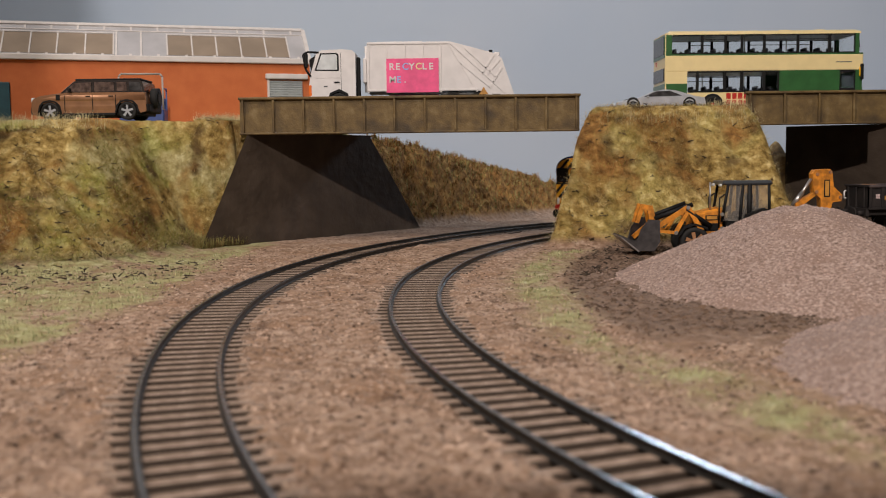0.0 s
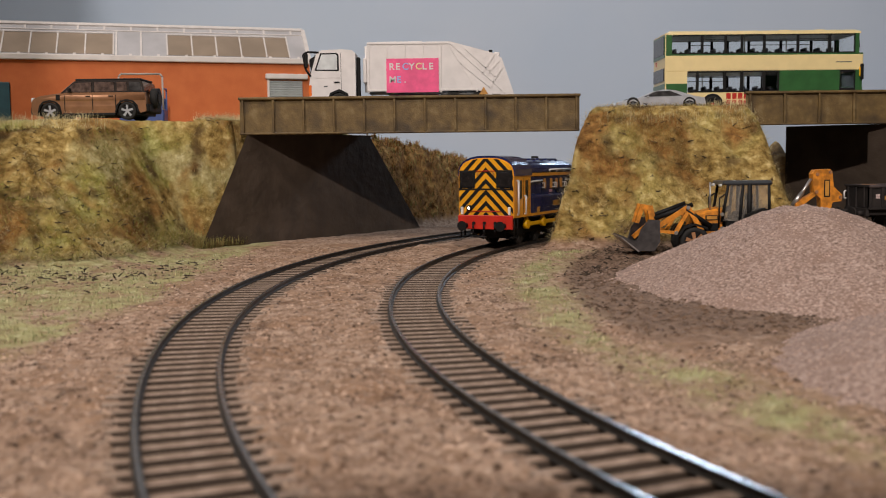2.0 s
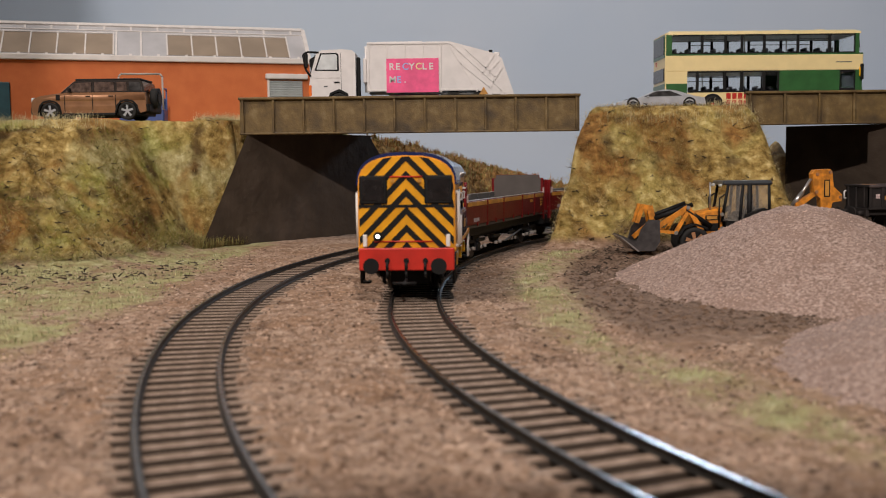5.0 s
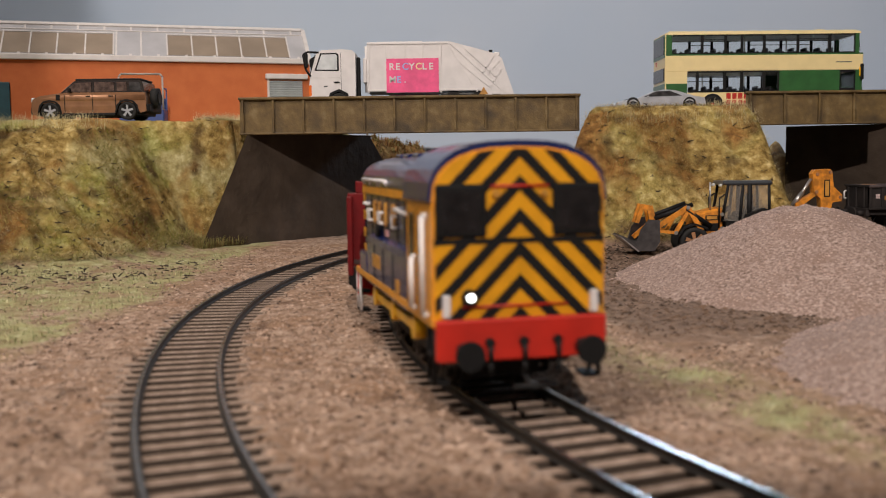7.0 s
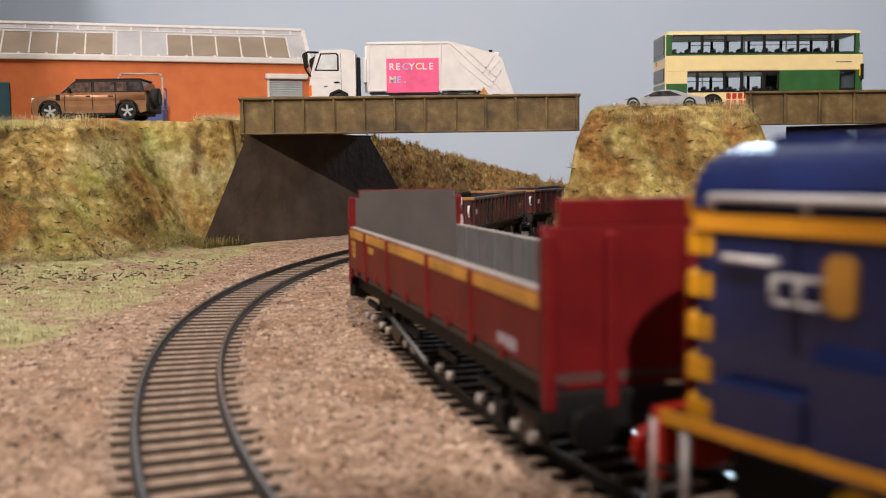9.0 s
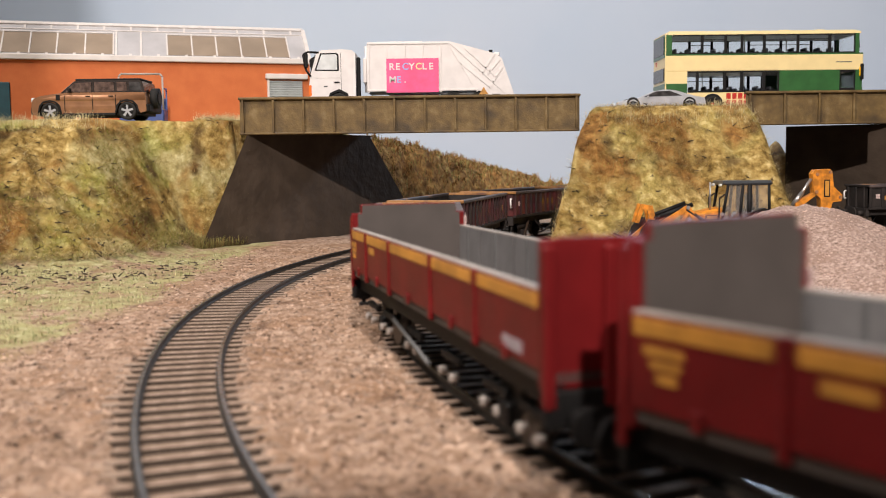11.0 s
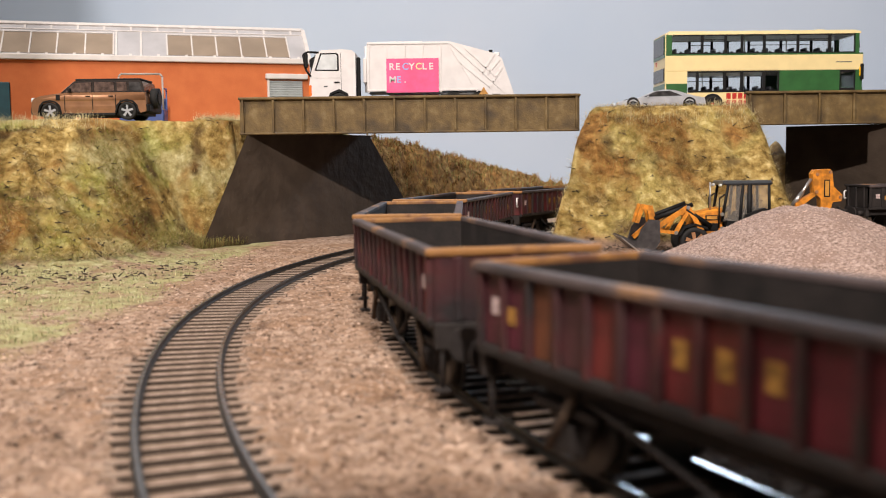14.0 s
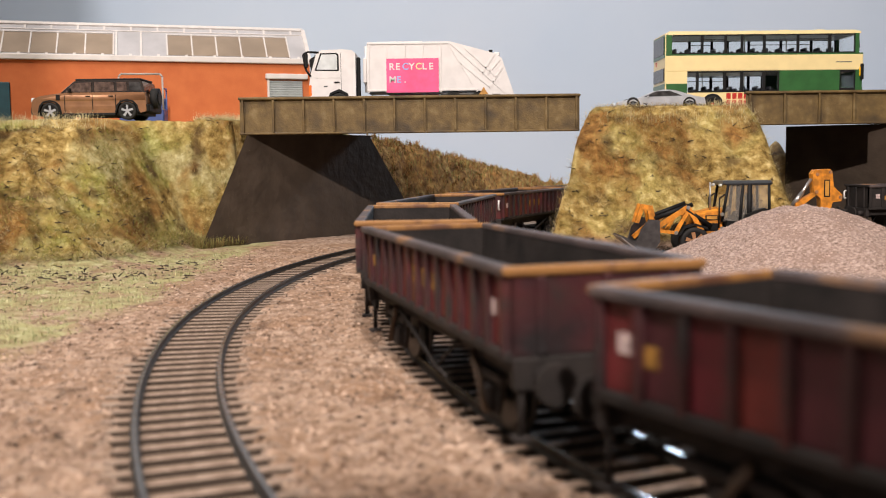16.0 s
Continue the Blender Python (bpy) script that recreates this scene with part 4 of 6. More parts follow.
        part("headstock", B().bbox(min(e * (hl - 1), e * (hl + 1)), max(e * (hl - 1), e * (hl + 1)), -15.5, 15.5, 11.4, 16.4, 0.3), M["soot"], t)
        for y in (-14, 14):
            part("step", B().tube([(e * (hl - 0.5), y, 14), (e * (hl - 0.5), y, 4.0)], 0.6, 5).bbox(e * (hl - 0.5) - 1.5, e * (hl - 0.5) + 1.5, y - 1.4, y + 1.4, 3.4, 4.2, 0.2), M["soot"], t)
            buffer(t, e * (hl + 1), y * 0.8, 13.4, e, M["soot"], 3.2)
        coupling(t, e * (hl + 1), e)
    wheels = [wheelset(t, x, 6.0, 8.3) for x in (-32, 32)]
    return t, wheels


loco, loco_wheels, loco_rods = shunter()
first_wagon, first_wheels = engineers_wagon("long maroon open wagon with gold band, low sides and tall ends", 72.0, (37.0, 40.6), (36.6, 38.6))
TRAIN = [(loco, 0.0, [(w, 8.6) for w in loco_wheels])]       # thing, distance of its middle behind the locomotive's middle, turning wheelsets
TRAIN.append((first_wagon, 140.0, [(w, 6.3) for w in first_wheels]))


def follow(first, m):
    """A copy of a wagon; returns it with its own wheelsets."""
    c = copy_thing(first, m)
    return c, [o for o in c.children if o.name.split(".")[0] == "wheelset"]


second_wagon, w2 = engineers_wagon("long maroon open wagon with gold band and lower end boards", 69.5, (35.2, 35.4), (32.4, 34.8))
TRAIN.append((second_wagon, 295.5, [(w, 6.3) for w in w2]))
box_first, bw = box_wagon("rusty maroon ribbed open box wagon with orange end rails", M["rusty_maroon"], M["rim"])
place = 438.0
TRAIN.append((box_first, place, [(w, 6.0) for w in bw]))
for i in range(8):
    place += 123.5
    c, cw = follow(box_first, at(0, 0, 0))
    TRAIN.append((c, place, [(w, 6.0) for w in cw]))

# the parked wagon by the second bridge
parked, _ = box_wagon("black ribbed open box wagon parked on a siding", M["soot"], M["soot"])
parked["group"] = "parked wagons"
parked.matrix_world = at(303, 585, 0, 0)

# ---- road vehicles ----


def yy(s, a, b):
    return (min(s * a, s * b), max(s * a, s * b))


def road_wheel(t, x, y, r, w, s, rim, spokes=5):
    """A tyre with a spoked rim; s: the outer side."""
    a, b = yy(s, y - w, y)
    tyre = B()
    n = 24
    ring = lambda q, rr: [(x + rr * math.cos(i * math.tau / n), q, r + rr * math.sin(i * math.tau / n)) for i in range(n)]
    o, i_ = s * y, s * (y - w)
    tyre.loft([ring(i_, r * 0.6), ring(i_, r * 0.93), ring(i_ + s * 0.12 * w, r), ring(o - s * 0.12 * w, r), ring(o, r * 0.93), ring(o, r * 0.7), ring(o - s * 0.3, r * 0.66)], True, False, True)
    wh = part("wheel", tyre, M["rubber"], t)
    b2 = B().cyl((x, o - s * 0.7, r), (x, o - s * 0.5, r), r * 0.67, 20)
    part("hub", b2, M["black"], wh)
    b3 = B().cyl((x, o - s * 0.5, r), (x, o - s * 0.1, r), r * 0.18, 10)
    for k in range(spokes):
        an = k * math.tau / spokes + 0.3
        d, e = math.cos(an), math.sin(an)
        b3.prism([(x + d * r * 0.1 - e * r * 0.1, r + e * r * 0.1 + d * r * 0.1), (x + d * r * 0.66 - e * r * 0.13, r + e * r * 0.66 + d * r * 0.13), (x + d * r * 0.66 + e * r * 0.13, r + e * r * 0.66 - d * r * 0.13), (x + d * r * 0.1 + e * r * 0.1, r + e * r * 0.1 - d * r * 0.1)], *yy(s, y - 0.5, y - 0.15), "y")
    part("rim", b3, rim, wh)
    return wh


def text_bars(t, txt, size, m, mat, name="lettering"):
    """Flat lettering, made of the built-in font turned to a mesh."""
    cu = bpy.data.curves.new(name, "FONT")
    cu.body, cu.size, cu.extrude = txt, size * MM, 0.08 * MM
    cu.offset = 0.02 * size * MM
    tmp = new(name, cu)
    bpy.context.view_layer.update()
    me = bpy.data.meshes.new_from_object(tmp.evaluated_get(bpy.context.evaluated_depsgraph_get()))
    bpy.data.objects.remove(tmp)
    me.materials.clear()
    ob = part(name, me, mat, t)
    ob.matrix_basis = m
    return ob


def refuse_truck():
    t = thing("refuse_truck", "white refuse truck with a pink side poster, parked on the bridge", "truck", m=at(-20, 657, 78.2, 180))
    hw = 16.2
    part("chassis", B().box(-50, 60, -5, 5, 7, 11).box(-58, 45, 5, 7, 8, 11).box(-58, 45, -7, -5, 8, 11), M["black"], t)
    for x in (47, -28, -45):
        for s in (1, -1):
            road_wheel(t, x, hw - 0.4, 7.4, 5, s, M["white"], 8)
    # cab
    prof = [(36, 9), (36, 40.5), (38, 42.3), (44, 43), (58, 42.6), (61.5, 40.5), (65.5, 27), (66.6, 20), (66.6, 5.5), (56, 5.5), (55, 10), (52, 14.5), (47, 16), (42, 14.5), (39, 10)]
    cab = part("cab", B().prism(prof, -hw + 0.6, hw - 0.6, "y"), M["white"], t)
    for s in (1, -1):
        part("side_window", B().prism([(48, 29.8), (48, 39), (49, 39.8), (58.3, 39.6), (61.6, 30)], *yy(s, hw - 0.75, hw - 0.42), "y"), M["bright_glass"], cab, "clear cab side window")
        fr = B().prism([(46.9, 28.9), (46.9, 39.6), (48.4, 40.7), (59, 40.5), (62.9, 29.2)], *yy(s, hw - 0.7, hw - 0.5), "y")
        part("window_frame", fr, M["black"], cab)
        part("door_seam", B().box(45.4, 45.7, *yy(s, hw - 0.62, hw - 0.5), 16, 41), M["dark_grey"], cab)
        part("door_crease", B().box(46, 64, *yy(s, hw - 0.62, hw - 0.45), 24.4, 24.8), M["shade_white"], cab)
        part("door_handle", B().bbox(46.6, 50.2, *yy(s, hw - 0.6, hw - 0.1), 21.2, 22.0, 0.1), M["black"], cab)
        part("wheel_arch", B().prism([(39, 8), (41.4, 14.5), (47, 17.2), (53, 14.8), (55.6, 8), (54.2, 8), (51.8, 13.8), (47, 15.6), (42.6, 13.5), (40.4, 8)], *yy(s, hw - 2.5, hw - 0.2), "y"), M["black"], cab)
        part("indicator", B().bbox(64.8, 66.9, *yy(s, hw - 2.6, hw - 0.4), 12.5, 20, 0.4), M["lamp_orange"], cab, "orange corner lamp")
        part("step", B().bbox(56.5, 66.4, *yy(s, hw - 2, hw - 0.2), 5.6, 9.5, 0.4), M["shade_white"], cab)
        part("badge", B().box(54.5, 57, *yy(s, hw - 0.62, hw - 0.45), 18.6, 19.4), M["dark_grey"], cab)
        part("mirror_arm", B().tube([(60, s * (hw - 1), 41), (67.5, s * (hw + 0.5), 41.3), (70, s * (hw + 0.8), 39.5), (68.5, s * (hw + 0.5), 30), (65.5, s * (hw - 0.6), 25.5)], 0.7, 8), M["black"], cab)
        part("mirror", B().bbox(67, 69.2, s * (hw + 0.7) - 1.2, s * (hw + 0.7) + 1.2, 31, 40.2, 0.5), M["black"], cab)
    part("windscreen", B().prism([(62.3, 39.5), (66.2, 26.5), (66.5, 26.6), (62.7, 39.8)], -hw + 2.2, hw - 2.2, "y"), M["dark_glass"], cab)
    part("air_intake", B().bbox(33.2, 35.6, 8, 13, 8, 38, 0.5), M["black"], cab)
    part("fuel_tank", B().bbox(20, 33, *yy(1, 9, 15.4), 6.5, 12, 0.8), M["black"], t)
    part("battery_box", B().bbox(2, 16, *yy(1, 9, 15), 6.8, 12, 0.6), M["black"], t)
    part("mudguard", B().bbox(-54, -20, *yy(1, 10, 15.6), 12.6, 13.6, 0.4), M["dark_grey"], t)
    # hopper body
    out = [(28.4, 15.2), (28.4, 46.4), (27.6, 47.2), (-26, 47.2), (-55.5, 39.2), (-60, 36), (-68.4, 11.4), (-66.5, 10.4), (-52, 10.8), (-45.5, 15.2)]
    body = part("body", B().prism(out, -hw, hw, "y"), M["white"], t)
    for s in (1, -1):
        for x in (27.2, 15.5, 3.5, -8.5, -20):
            part("panel_rib", B().bbox(x - 0.5, x + 0.5, *yy(s, hw - 0.1, hw + 0.35), 14.2, 46.4, 0.15), M["white"], body)
        part("body_rail", B().bbox(-44, 28.2, *yy(s, hw - 0.1, hw + 0.5), 15.2, 16.6, 0.2).bbox(-25, 28.2, *yy(s, hw - 0.1, hw + 0.5), 45.6, 46.9, 0.2), M["white"], body)
        for p, q in (((-25, 45.8), (-44, 14.4)), ((-26.5, 46), (-62, 13.5)), ((-55, 38.6), (-47, 26)), ((-58.6, 35.2), (-50, 25)), ((-60, 30), (-52, 17)), ((-33, 33), (-52, 17.5)), ((-36, 42.6), (-56, 24))):
            d = Vector((q[0] - p[0], 0, q[1] - p[1])).normalized()
            nx, nz = -d.z * 0.45, d.x * 0.45
            part("diagonal_rib", B().prism([(p[0] + nx, p[1] + nz), (q[0] + nx, q[1] + nz), (q[0] - nx, q[1] - nz), (p[0] - nx, p[1] - nz)], *yy(s, hw - 0.1, hw + 0.4), "y"), M["white"], body)
        part("tail_lamp", B().bbox(-59, -53.5, *yy(s, hw - 0.1, hw + 0.5), 10.9, 12.8, 0.15), M["dark_grey"], body)
        part("warning_sticker", B().prism([(-51, 12.6), (-48, 17.5), (-45, 12.6)], *yy(s, hw - 0.1, hw + 0.12), "y"), M["gold"], body)
        poster = part("poster", B().box(-18.6, 15.7, *yy(s, hw + 0.4, hw + 0.75), 14.4, 36.4), M["pink"], body, "pink recycling poster")
    part("light_bar", B().bbox(-59, -55, -12, 12, 37.8, 40.4, 0.6), M["white"], body)
    part("beacon", B().cyl((-53, 10, 39.8), (-53, 10, 42), 1.3, 12), M["black"], body)
    part("roof_hatch", B().bbox(-8, 22, -12, 12, 47, 48, 0.4), M["white"], body)
    part("hose", B().cyl((29.2, 12, 15), (29.2, 12, 45), 0.9, 8).bbox(28.6, 31, 9, 15.6, 21, 37, 0.5), M["white"], body)
    pose_text = lambda lx, z: Matrix.Translation((lx * MM, (hw + 0.78) * MM, z * MM)) @ Euler((radians(90), 0, radians(180))).to_matrix().to_4x4()
    for i, ch in enumerate("RECYCLE"):
        mat = M["letter_blue"] if i == 2 else (M["cream"] if i == 4 else M["white"])
        text_bars(poster, ch, 6.0, pose_text(14.0 - i * 4.35, 29.2), mat)
    for i, ch in enumerate("ME."):
        text_bars(poster, ch, 6.0, pose_text(14.0 - i * 4.9, 20.8), M["white"] if i != 1 else M["letter_blue"])


refuse_truck()


def off_roader():
    t = thing("off_road_car", "bronze metallic off-road car with a black roof on the grass verge", "car", m=at(-211, 606, 74.6, 180))
    hw = 13.6
    lower = [(37.2, 3.4), (38.2, 6), (38.0, 10.6), (37.2, 12.6), (35.4, 13.9), (30, 14.9), (20, 16.0), (17, 16.8), (-30.4, 16.6), (-31.6, 14), (-31.6, 5.2), (-28, 4.2), (-26.6, 7), (-24.8, 9.8), (-20, 11.4), (-15.2, 9.8), (-13.4, 7), (-12.6, 3.6), (19.4, 3.6), (20.6, 7), (22.4, 9.8), (27, 11.4), (31.6, 9.8), (33.6, 7), (34.4, 3.4)]
    body = part("body", B().prism(lower, -hw, hw, "y"), M["bronze"], t)
    for s in (1, -1):
        bulge = [(hw - 0.3, 11.2), (hw + 0.05, 11.9), (hw + 0.22, 12.8), (hw + 0.26, 13.7), (hw + 0.18, 14.6), (hw - 0.05, 15.4), (hw - 0.4, 16.1), (hw - 1.0, 16.7), (hw - 1.6, 16.7), (hw - 1.6, 11.2)]
        nose = [(y_, 11.2 + (z_ - 11.2) * 0.5) for y_, z_ in bulge]
        part("shoulder", B().loft([[(x, s * (p - i_), q) for p, q in prof] for x, prof, i_ in ((-31.4, bulge, 0), (18, bulge, 0), (30, [(a, 11.2 + (c - 11.2) * 0.68) for a, c in bulge], 0.1), (36.4, nose, 0.5))], True, True, True), M["bronze"], body)
        skin = [(hw - 0.2, 4.6), (hw + 0.05, 6.5), (hw + 0.1, 8.4), (hw - 0.05, 10.2), (hw - 0.3, 11.6), (hw - 1, 11.6), (hw - 1, 4.6)]
        part("door_skin", B().prism([(s * p, q) for p, q in skin], -12.4, 19.2, "x"), M["bronze"], body)
    part("underside", B().box(-30, 36, -hw + 2.5, hw - 2.5, 3, 6), M["black"], t)
    part("bonnet", B().loft([[(19, -hw + 0.8, 16.0), (36.0, -hw + 1.4, 13.6), (36.0, hw - 1.4, 13.6), (19, hw - 0.8, 16.0)], [(19, -hw + 2, 17.0), (34.6, -hw + 2.8, 14.9), (34.6, hw - 2.8, 14.9), (19, hw - 2, 17.0)]]), M["bronze"], body)
    cabin = [(20.2, 16.6), (12, 23.6), (10, 24.2), (-27.6, 24.2), (-29.4, 23.2), (-31, 16.6)]
    cab = part("cabin", B().loft([[(x, -hw + 0.5 + (z - 16.6) * 0.12, z) for x, z in cabin], [(x, hw - 0.5 - (z - 16.6) * 0.12, z) for x, z in cabin]]), M["bronze_dark"], t)
    part("roof", B().bbox(-28.6, 11.6, -hw + 1.3, hw - 1.3, 24.0, 25.1, 0.5), M["black"], t, "black roof")
    for s in (1, -1):
        for pts in ([(17.2, 17.4), (12, 22.6), (1.6, 22.9), (1.6, 17.2)], [(-0.4, 17.2), (-0.4, 22.9), (-12.2, 22.9), (-12.2, 17.2)], [(-14, 17.4), (-14, 22.9), (-20, 22.9), (-20, 17.4)], [(-21.5, 17.4), (-21.5, 22.9), (-28, 22.7), (-29, 17.4)]):
            part("side_window", B().prism(pts, *yy(s, hw - 1.3, hw - 0.42), "y"), M["dark_glass" if pts[0][0] < -20 else "car_glass"], cab, "tinted side window")
        for x in (0.8, -13.2):
            part("door_seam", B().box(x - 0.12, x + 0.12, *yy(s, hw - 0.1, hw + 0.54), 5, 15.2), M["black"], body)
        part("door_seam", B().box(17.6, 17.85, *yy(s, hw - 0.1, hw + 0.54), 5, 15.2), M["black"], body)
        for x in (3.5, -10.5):
            part("door_handle", B().bbox(x - 1.4, x + 1.4, *yy(s, hw - 0.1, hw + 0.9), 14.2, 14.8, 0.1), M["bronze_dark"], body)
        part("vent", B().bbox(20.6, 23, *yy(s, hw - 0.1, hw + 0.6), 12.2, 15.6, 0.1), M["black"], body)
        for x in (27, -20):
            part("wheel_arch", B().prism([(x + 7.4, 4.6), (x + 6.4, 9), (x + 4, 11.6), (x, 12.5), (x - 4, 11.6), (x - 6.4, 9), (x - 7.4, 4.6), (x - 6.5, 4.6), (x - 5.4, 8.6), (x - 3.4, 10.8), (x, 11.5), (x + 3.4, 10.8), (x + 5.4, 8.6), (x + 6.5, 4.6)], *yy(s, hw - 1, hw + 0.35), "y"), M["black"], body)
            road_wheel(t, x, hw + 0.1, 5.5, 4, s, M["silver"], 5)
        part("sill", B().bbox(-13, 19.4, *yy(s, hw - 1.5, hw + 0.5), 2.6, 4.4, 0.4), M["black"], body)
        part("headlight", B().cyl((37.4, s * 10.2, 12.4), (38.8, s * 10.2, 12.4), 1.8, 14), M["bright_glass"], body)
        part("wing_mirror", B().bbox(13.4, 15.2, *yy(s, hw - 0.2, hw + 2), 17, 19.4, 0.4), M["black"], t)
    part("windscreen", B().loft([[(19.4, -11.4, 17.6), (19.4, 11.4, 17.6), (12.6, 10.6, 23.4), (12.6, -10.6, 23.4)], [(19.8, -11.4, 17.8), (19.8, 11.4, 17.8), (13.0, 10.6, 23.6), (13.0, -10.6, 23.6)]]), M["cabin_glass"], cab)
    part("front_bumper", B().bbox(36, 39, -hw + 0.6, hw - 0.6, 3.6, 8.6, 0.7), M["black"], t)
    part("rear_bumper", B().bbox(-33.4, -29, -hw + 0.6, hw - 0.6, 4.6, 9.6, 0.7), M["black"], t)
    sp = part("spare_wheel", B().cyl((-31.8, 0, 13.6), (-35.8, 0, 13.6), 6.2, 24), M["rubber"], t)
    part("spare_cover", B().cyl((-35.8, 0, 13.6), (-36.4, 0, 13.6), 4.2, 20), M["black"], sp)


off_roader()


def bus():
    t = thing("double_decker_bus", "dark green and cream double-decker bus on the road behind the mound", "bus", m=at(226.5, 701, 79, 1.0))
    hl, hw = 69.5, 17.0
    q = lambda p: (p - 784) / 2.496 - 228
    part("lower_body", B().bbox(-hl, hl, -hw, hw, 2.5, 14.4, 0.8), M["cream"], t)
    part("floor", B().box(-hl + 1, hl - 1, -hw + 0.8, hw - 0.8, 12, 13.2).box(-hl + 1, hl - 1, -hw + 0.8, hw - 0.8, 38.5, 39.5), M["dark_grey"], t)
    part("middle_band", B().bbox(-hl - 0.2, hl, -hw, hw, 28.9, 40.0, 0.5), M["cream"], t)
    part("upper_waist", B().bbox(-hl - 0.2, hl - 0.3, -hw, hw, 39.9, 40.9, 0.2), M["green"], t)
    part("roof", B().loft([[(-hl + 1, -hw, 54.2), (hl - 2, -hw, 54.2), (hl - 2, hw, 54.2), (-hl + 1, hw, 54.2)], [(-hl + 1, -hw + 0.3, 55.6), (hl - 2.2, -hw + 0.3, 55.6), (hl - 2.2, hw - 0.3, 55.6), (-hl + 1, hw - 0.3, 55.6)], [(-hl + 3, -hw + 3, 57), (hl - 5, -hw + 3, 57), (hl - 5, hw - 3, 57), (-hl + 3, hw - 3, 57)]]), M["cream"], t, "cream roof")
    for x in (q(1398), q(1462)):
        part("roof_vent", B().bbox(x - 4, x + 4, -5, 5, 56.6, 58.6, 0.8), M["cream"], t)
    up = [1183, 1190, 1243, 1284, 1313, 1352, 1411, 1467, 1512]
    lo = [1217, 1235, 1283, 1313, 1352, 1378]
    for s in (-1, 1):
        side_ = part("upper_side", B().box(-hl, q(1190), *yy(s, hw - 1, hw), 40.9, 54.2), M["green"], t)
        part("upper_corner", B().box(q(1512), hl - 3.2, *yy(s, hw - 1, hw), 40.9, 54.2), M["green"], t)
        for a, b in zip(up[1:], up[2:]):
            part("pillar", B().box(q(b) - 0.9, q(b) + 0.9, *yy(s, hw - 1.0, hw - 0.1), 40.9, 54.2), M["black"], side_)
            part("window_pane", B().box(q(a) + 0.9, q(b) - 0.9, *yy(s, hw - 0.6, hw - 0.4), 40.9, 54.2), M["window"], side_)
            if a in (1243, 1352, 1411):
                part("window_bar", B().box(q(a) + 0.9, q(b) - 0.9, *yy(s, hw - 0.7, hw - 0.15), 50.4, 50.8), M["black"], side_)
            part("window_surround", B().box(q(a) + 0.7, q(b) - 0.7, *yy(s, hw - 0.7, hw - 0.1), 40.8, 41.7).box(q(a) + 0.7, q(b) - 0.7, *yy(s, hw - 0.7, hw - 0.1), 53.2, 54.2), M["black"], side_)
        lower = part("lower_side", B().box(-hl, q(1217), *yy(s, hw - 1, hw), 14.3, 29), M["cream"], t)
        part("rear_quarter", B().box(-hl + 0.2, q(1217), *yy(s, hw - 0.2, hw + 0.15), 10.5, 20.5), M["green"], lower, "dark green rear quarter")
        part("green_panel", B().box(q(1379), q(1487), *yy(s, hw - 1, hw - 0.05), 14.3, 29), M["green"], lower, "dark green side panel")
        part("front_corner", B().box(q(1512), hl - 0.8, *yy(s, hw - 1, hw - 0.05), 14.3, 29), M["green"], lower)
        part("cab_window", B().box(q(1486), q(1512), *yy(s, hw - 0.6, hw - 0.3), 16.5, 28), M["window"], lower)
        part("window_surround", B().box(q(1485), q(1487), *yy(s, hw - 0.8, hw), 14.3, 29).box(q(1511), q(1513), *yy(s, hw - 0.8, hw), 14.3, 29).box(q(1487), q(1511), *yy(s, hw - 0.8, hw), 14.3, 16.6).box(q(1487), q(1511), *yy(s, hw - 0.8, hw), 27.6, 29), M["black"], lower)
        for a, b in zip(lo, lo[1:]):
            part("pillar", B().box(q(b) - 1.0, q(b) + 1.0, *yy(s, hw - 1.0, hw - 0.1), 14.3, 29), M["black"], lower)
            part("window_pane", B().box(q(a) + 1, q(b) - 1, *yy(s, hw - 0.6, hw - 0.4), 14.3, 29), M["window"], lower)
            if a in (1235, 1283):
                part("window_bar", B().box(q(a) + 1, q(b) - 1, *yy(s, hw - 0.7, hw - 0.15), 24.4, 24.8), M["black"], lower)
            part("window_surround", B().box(q(a) + 0.7, q(b) - 0.7, *yy(s, hw - 0.7, hw - 0.1), 14.3, 15.4).box(q(a) + 0.7, q(b) - 0.7, *yy(s, hw - 0.7, hw - 0.1), 27.9, 29), M["black"], lower)
        part("skirt", B().box(-hl + 2, hl - 2, *yy(s, hw - 0.3, hw + 0.1), 1.6, 4.2), M["green"], t, "dark green skirt")
        for x in (q(1262), q(1455)):
            part("wheel_arch", B().cyl((x, s * (hw - 1), 6), (x, s * (hw + 0.12), 6), 7.4, 24), M["black"], t)
            road_wheel(t, x, hw + 0.25, 6.0, 4, s, M["red"], 8)
        part("route_lettering", B().box(q(1478), q(1506), *yy(s, hw - 0.1, hw + 0.06), 34.2, 34.9), M["dark_grey"], t)
        part("fleet_number", B().box(q(1372), q(1386), *yy(s, hw - 0.1, hw + 0.06), 12.6, 13.2), M["dark_grey"], t)
        part("mirror", B().bbox(hl - 2.4, hl - 0.4, *yy(s, hw, hw + 2.2), 22, 33, 0.4), M["black"], t)
        part("mirror_arm", B().bbox(hl - 3, hl - 1.4, *yy(s, hw, hw + 1), 24.5, 31, 0.3), M["rod_yellow"], t)
    # seats on both decks
    part("ceiling_lining", B().box(-hl + 1, hl - 5, -hw + 1.2, hw - 1.2, 53.6, 54.1).box(-hl + 1, hl - 5, -hw + 1.2, hw - 1.2, 28.2, 28.8), M["shade_white"], t, "off-white ceiling lining")
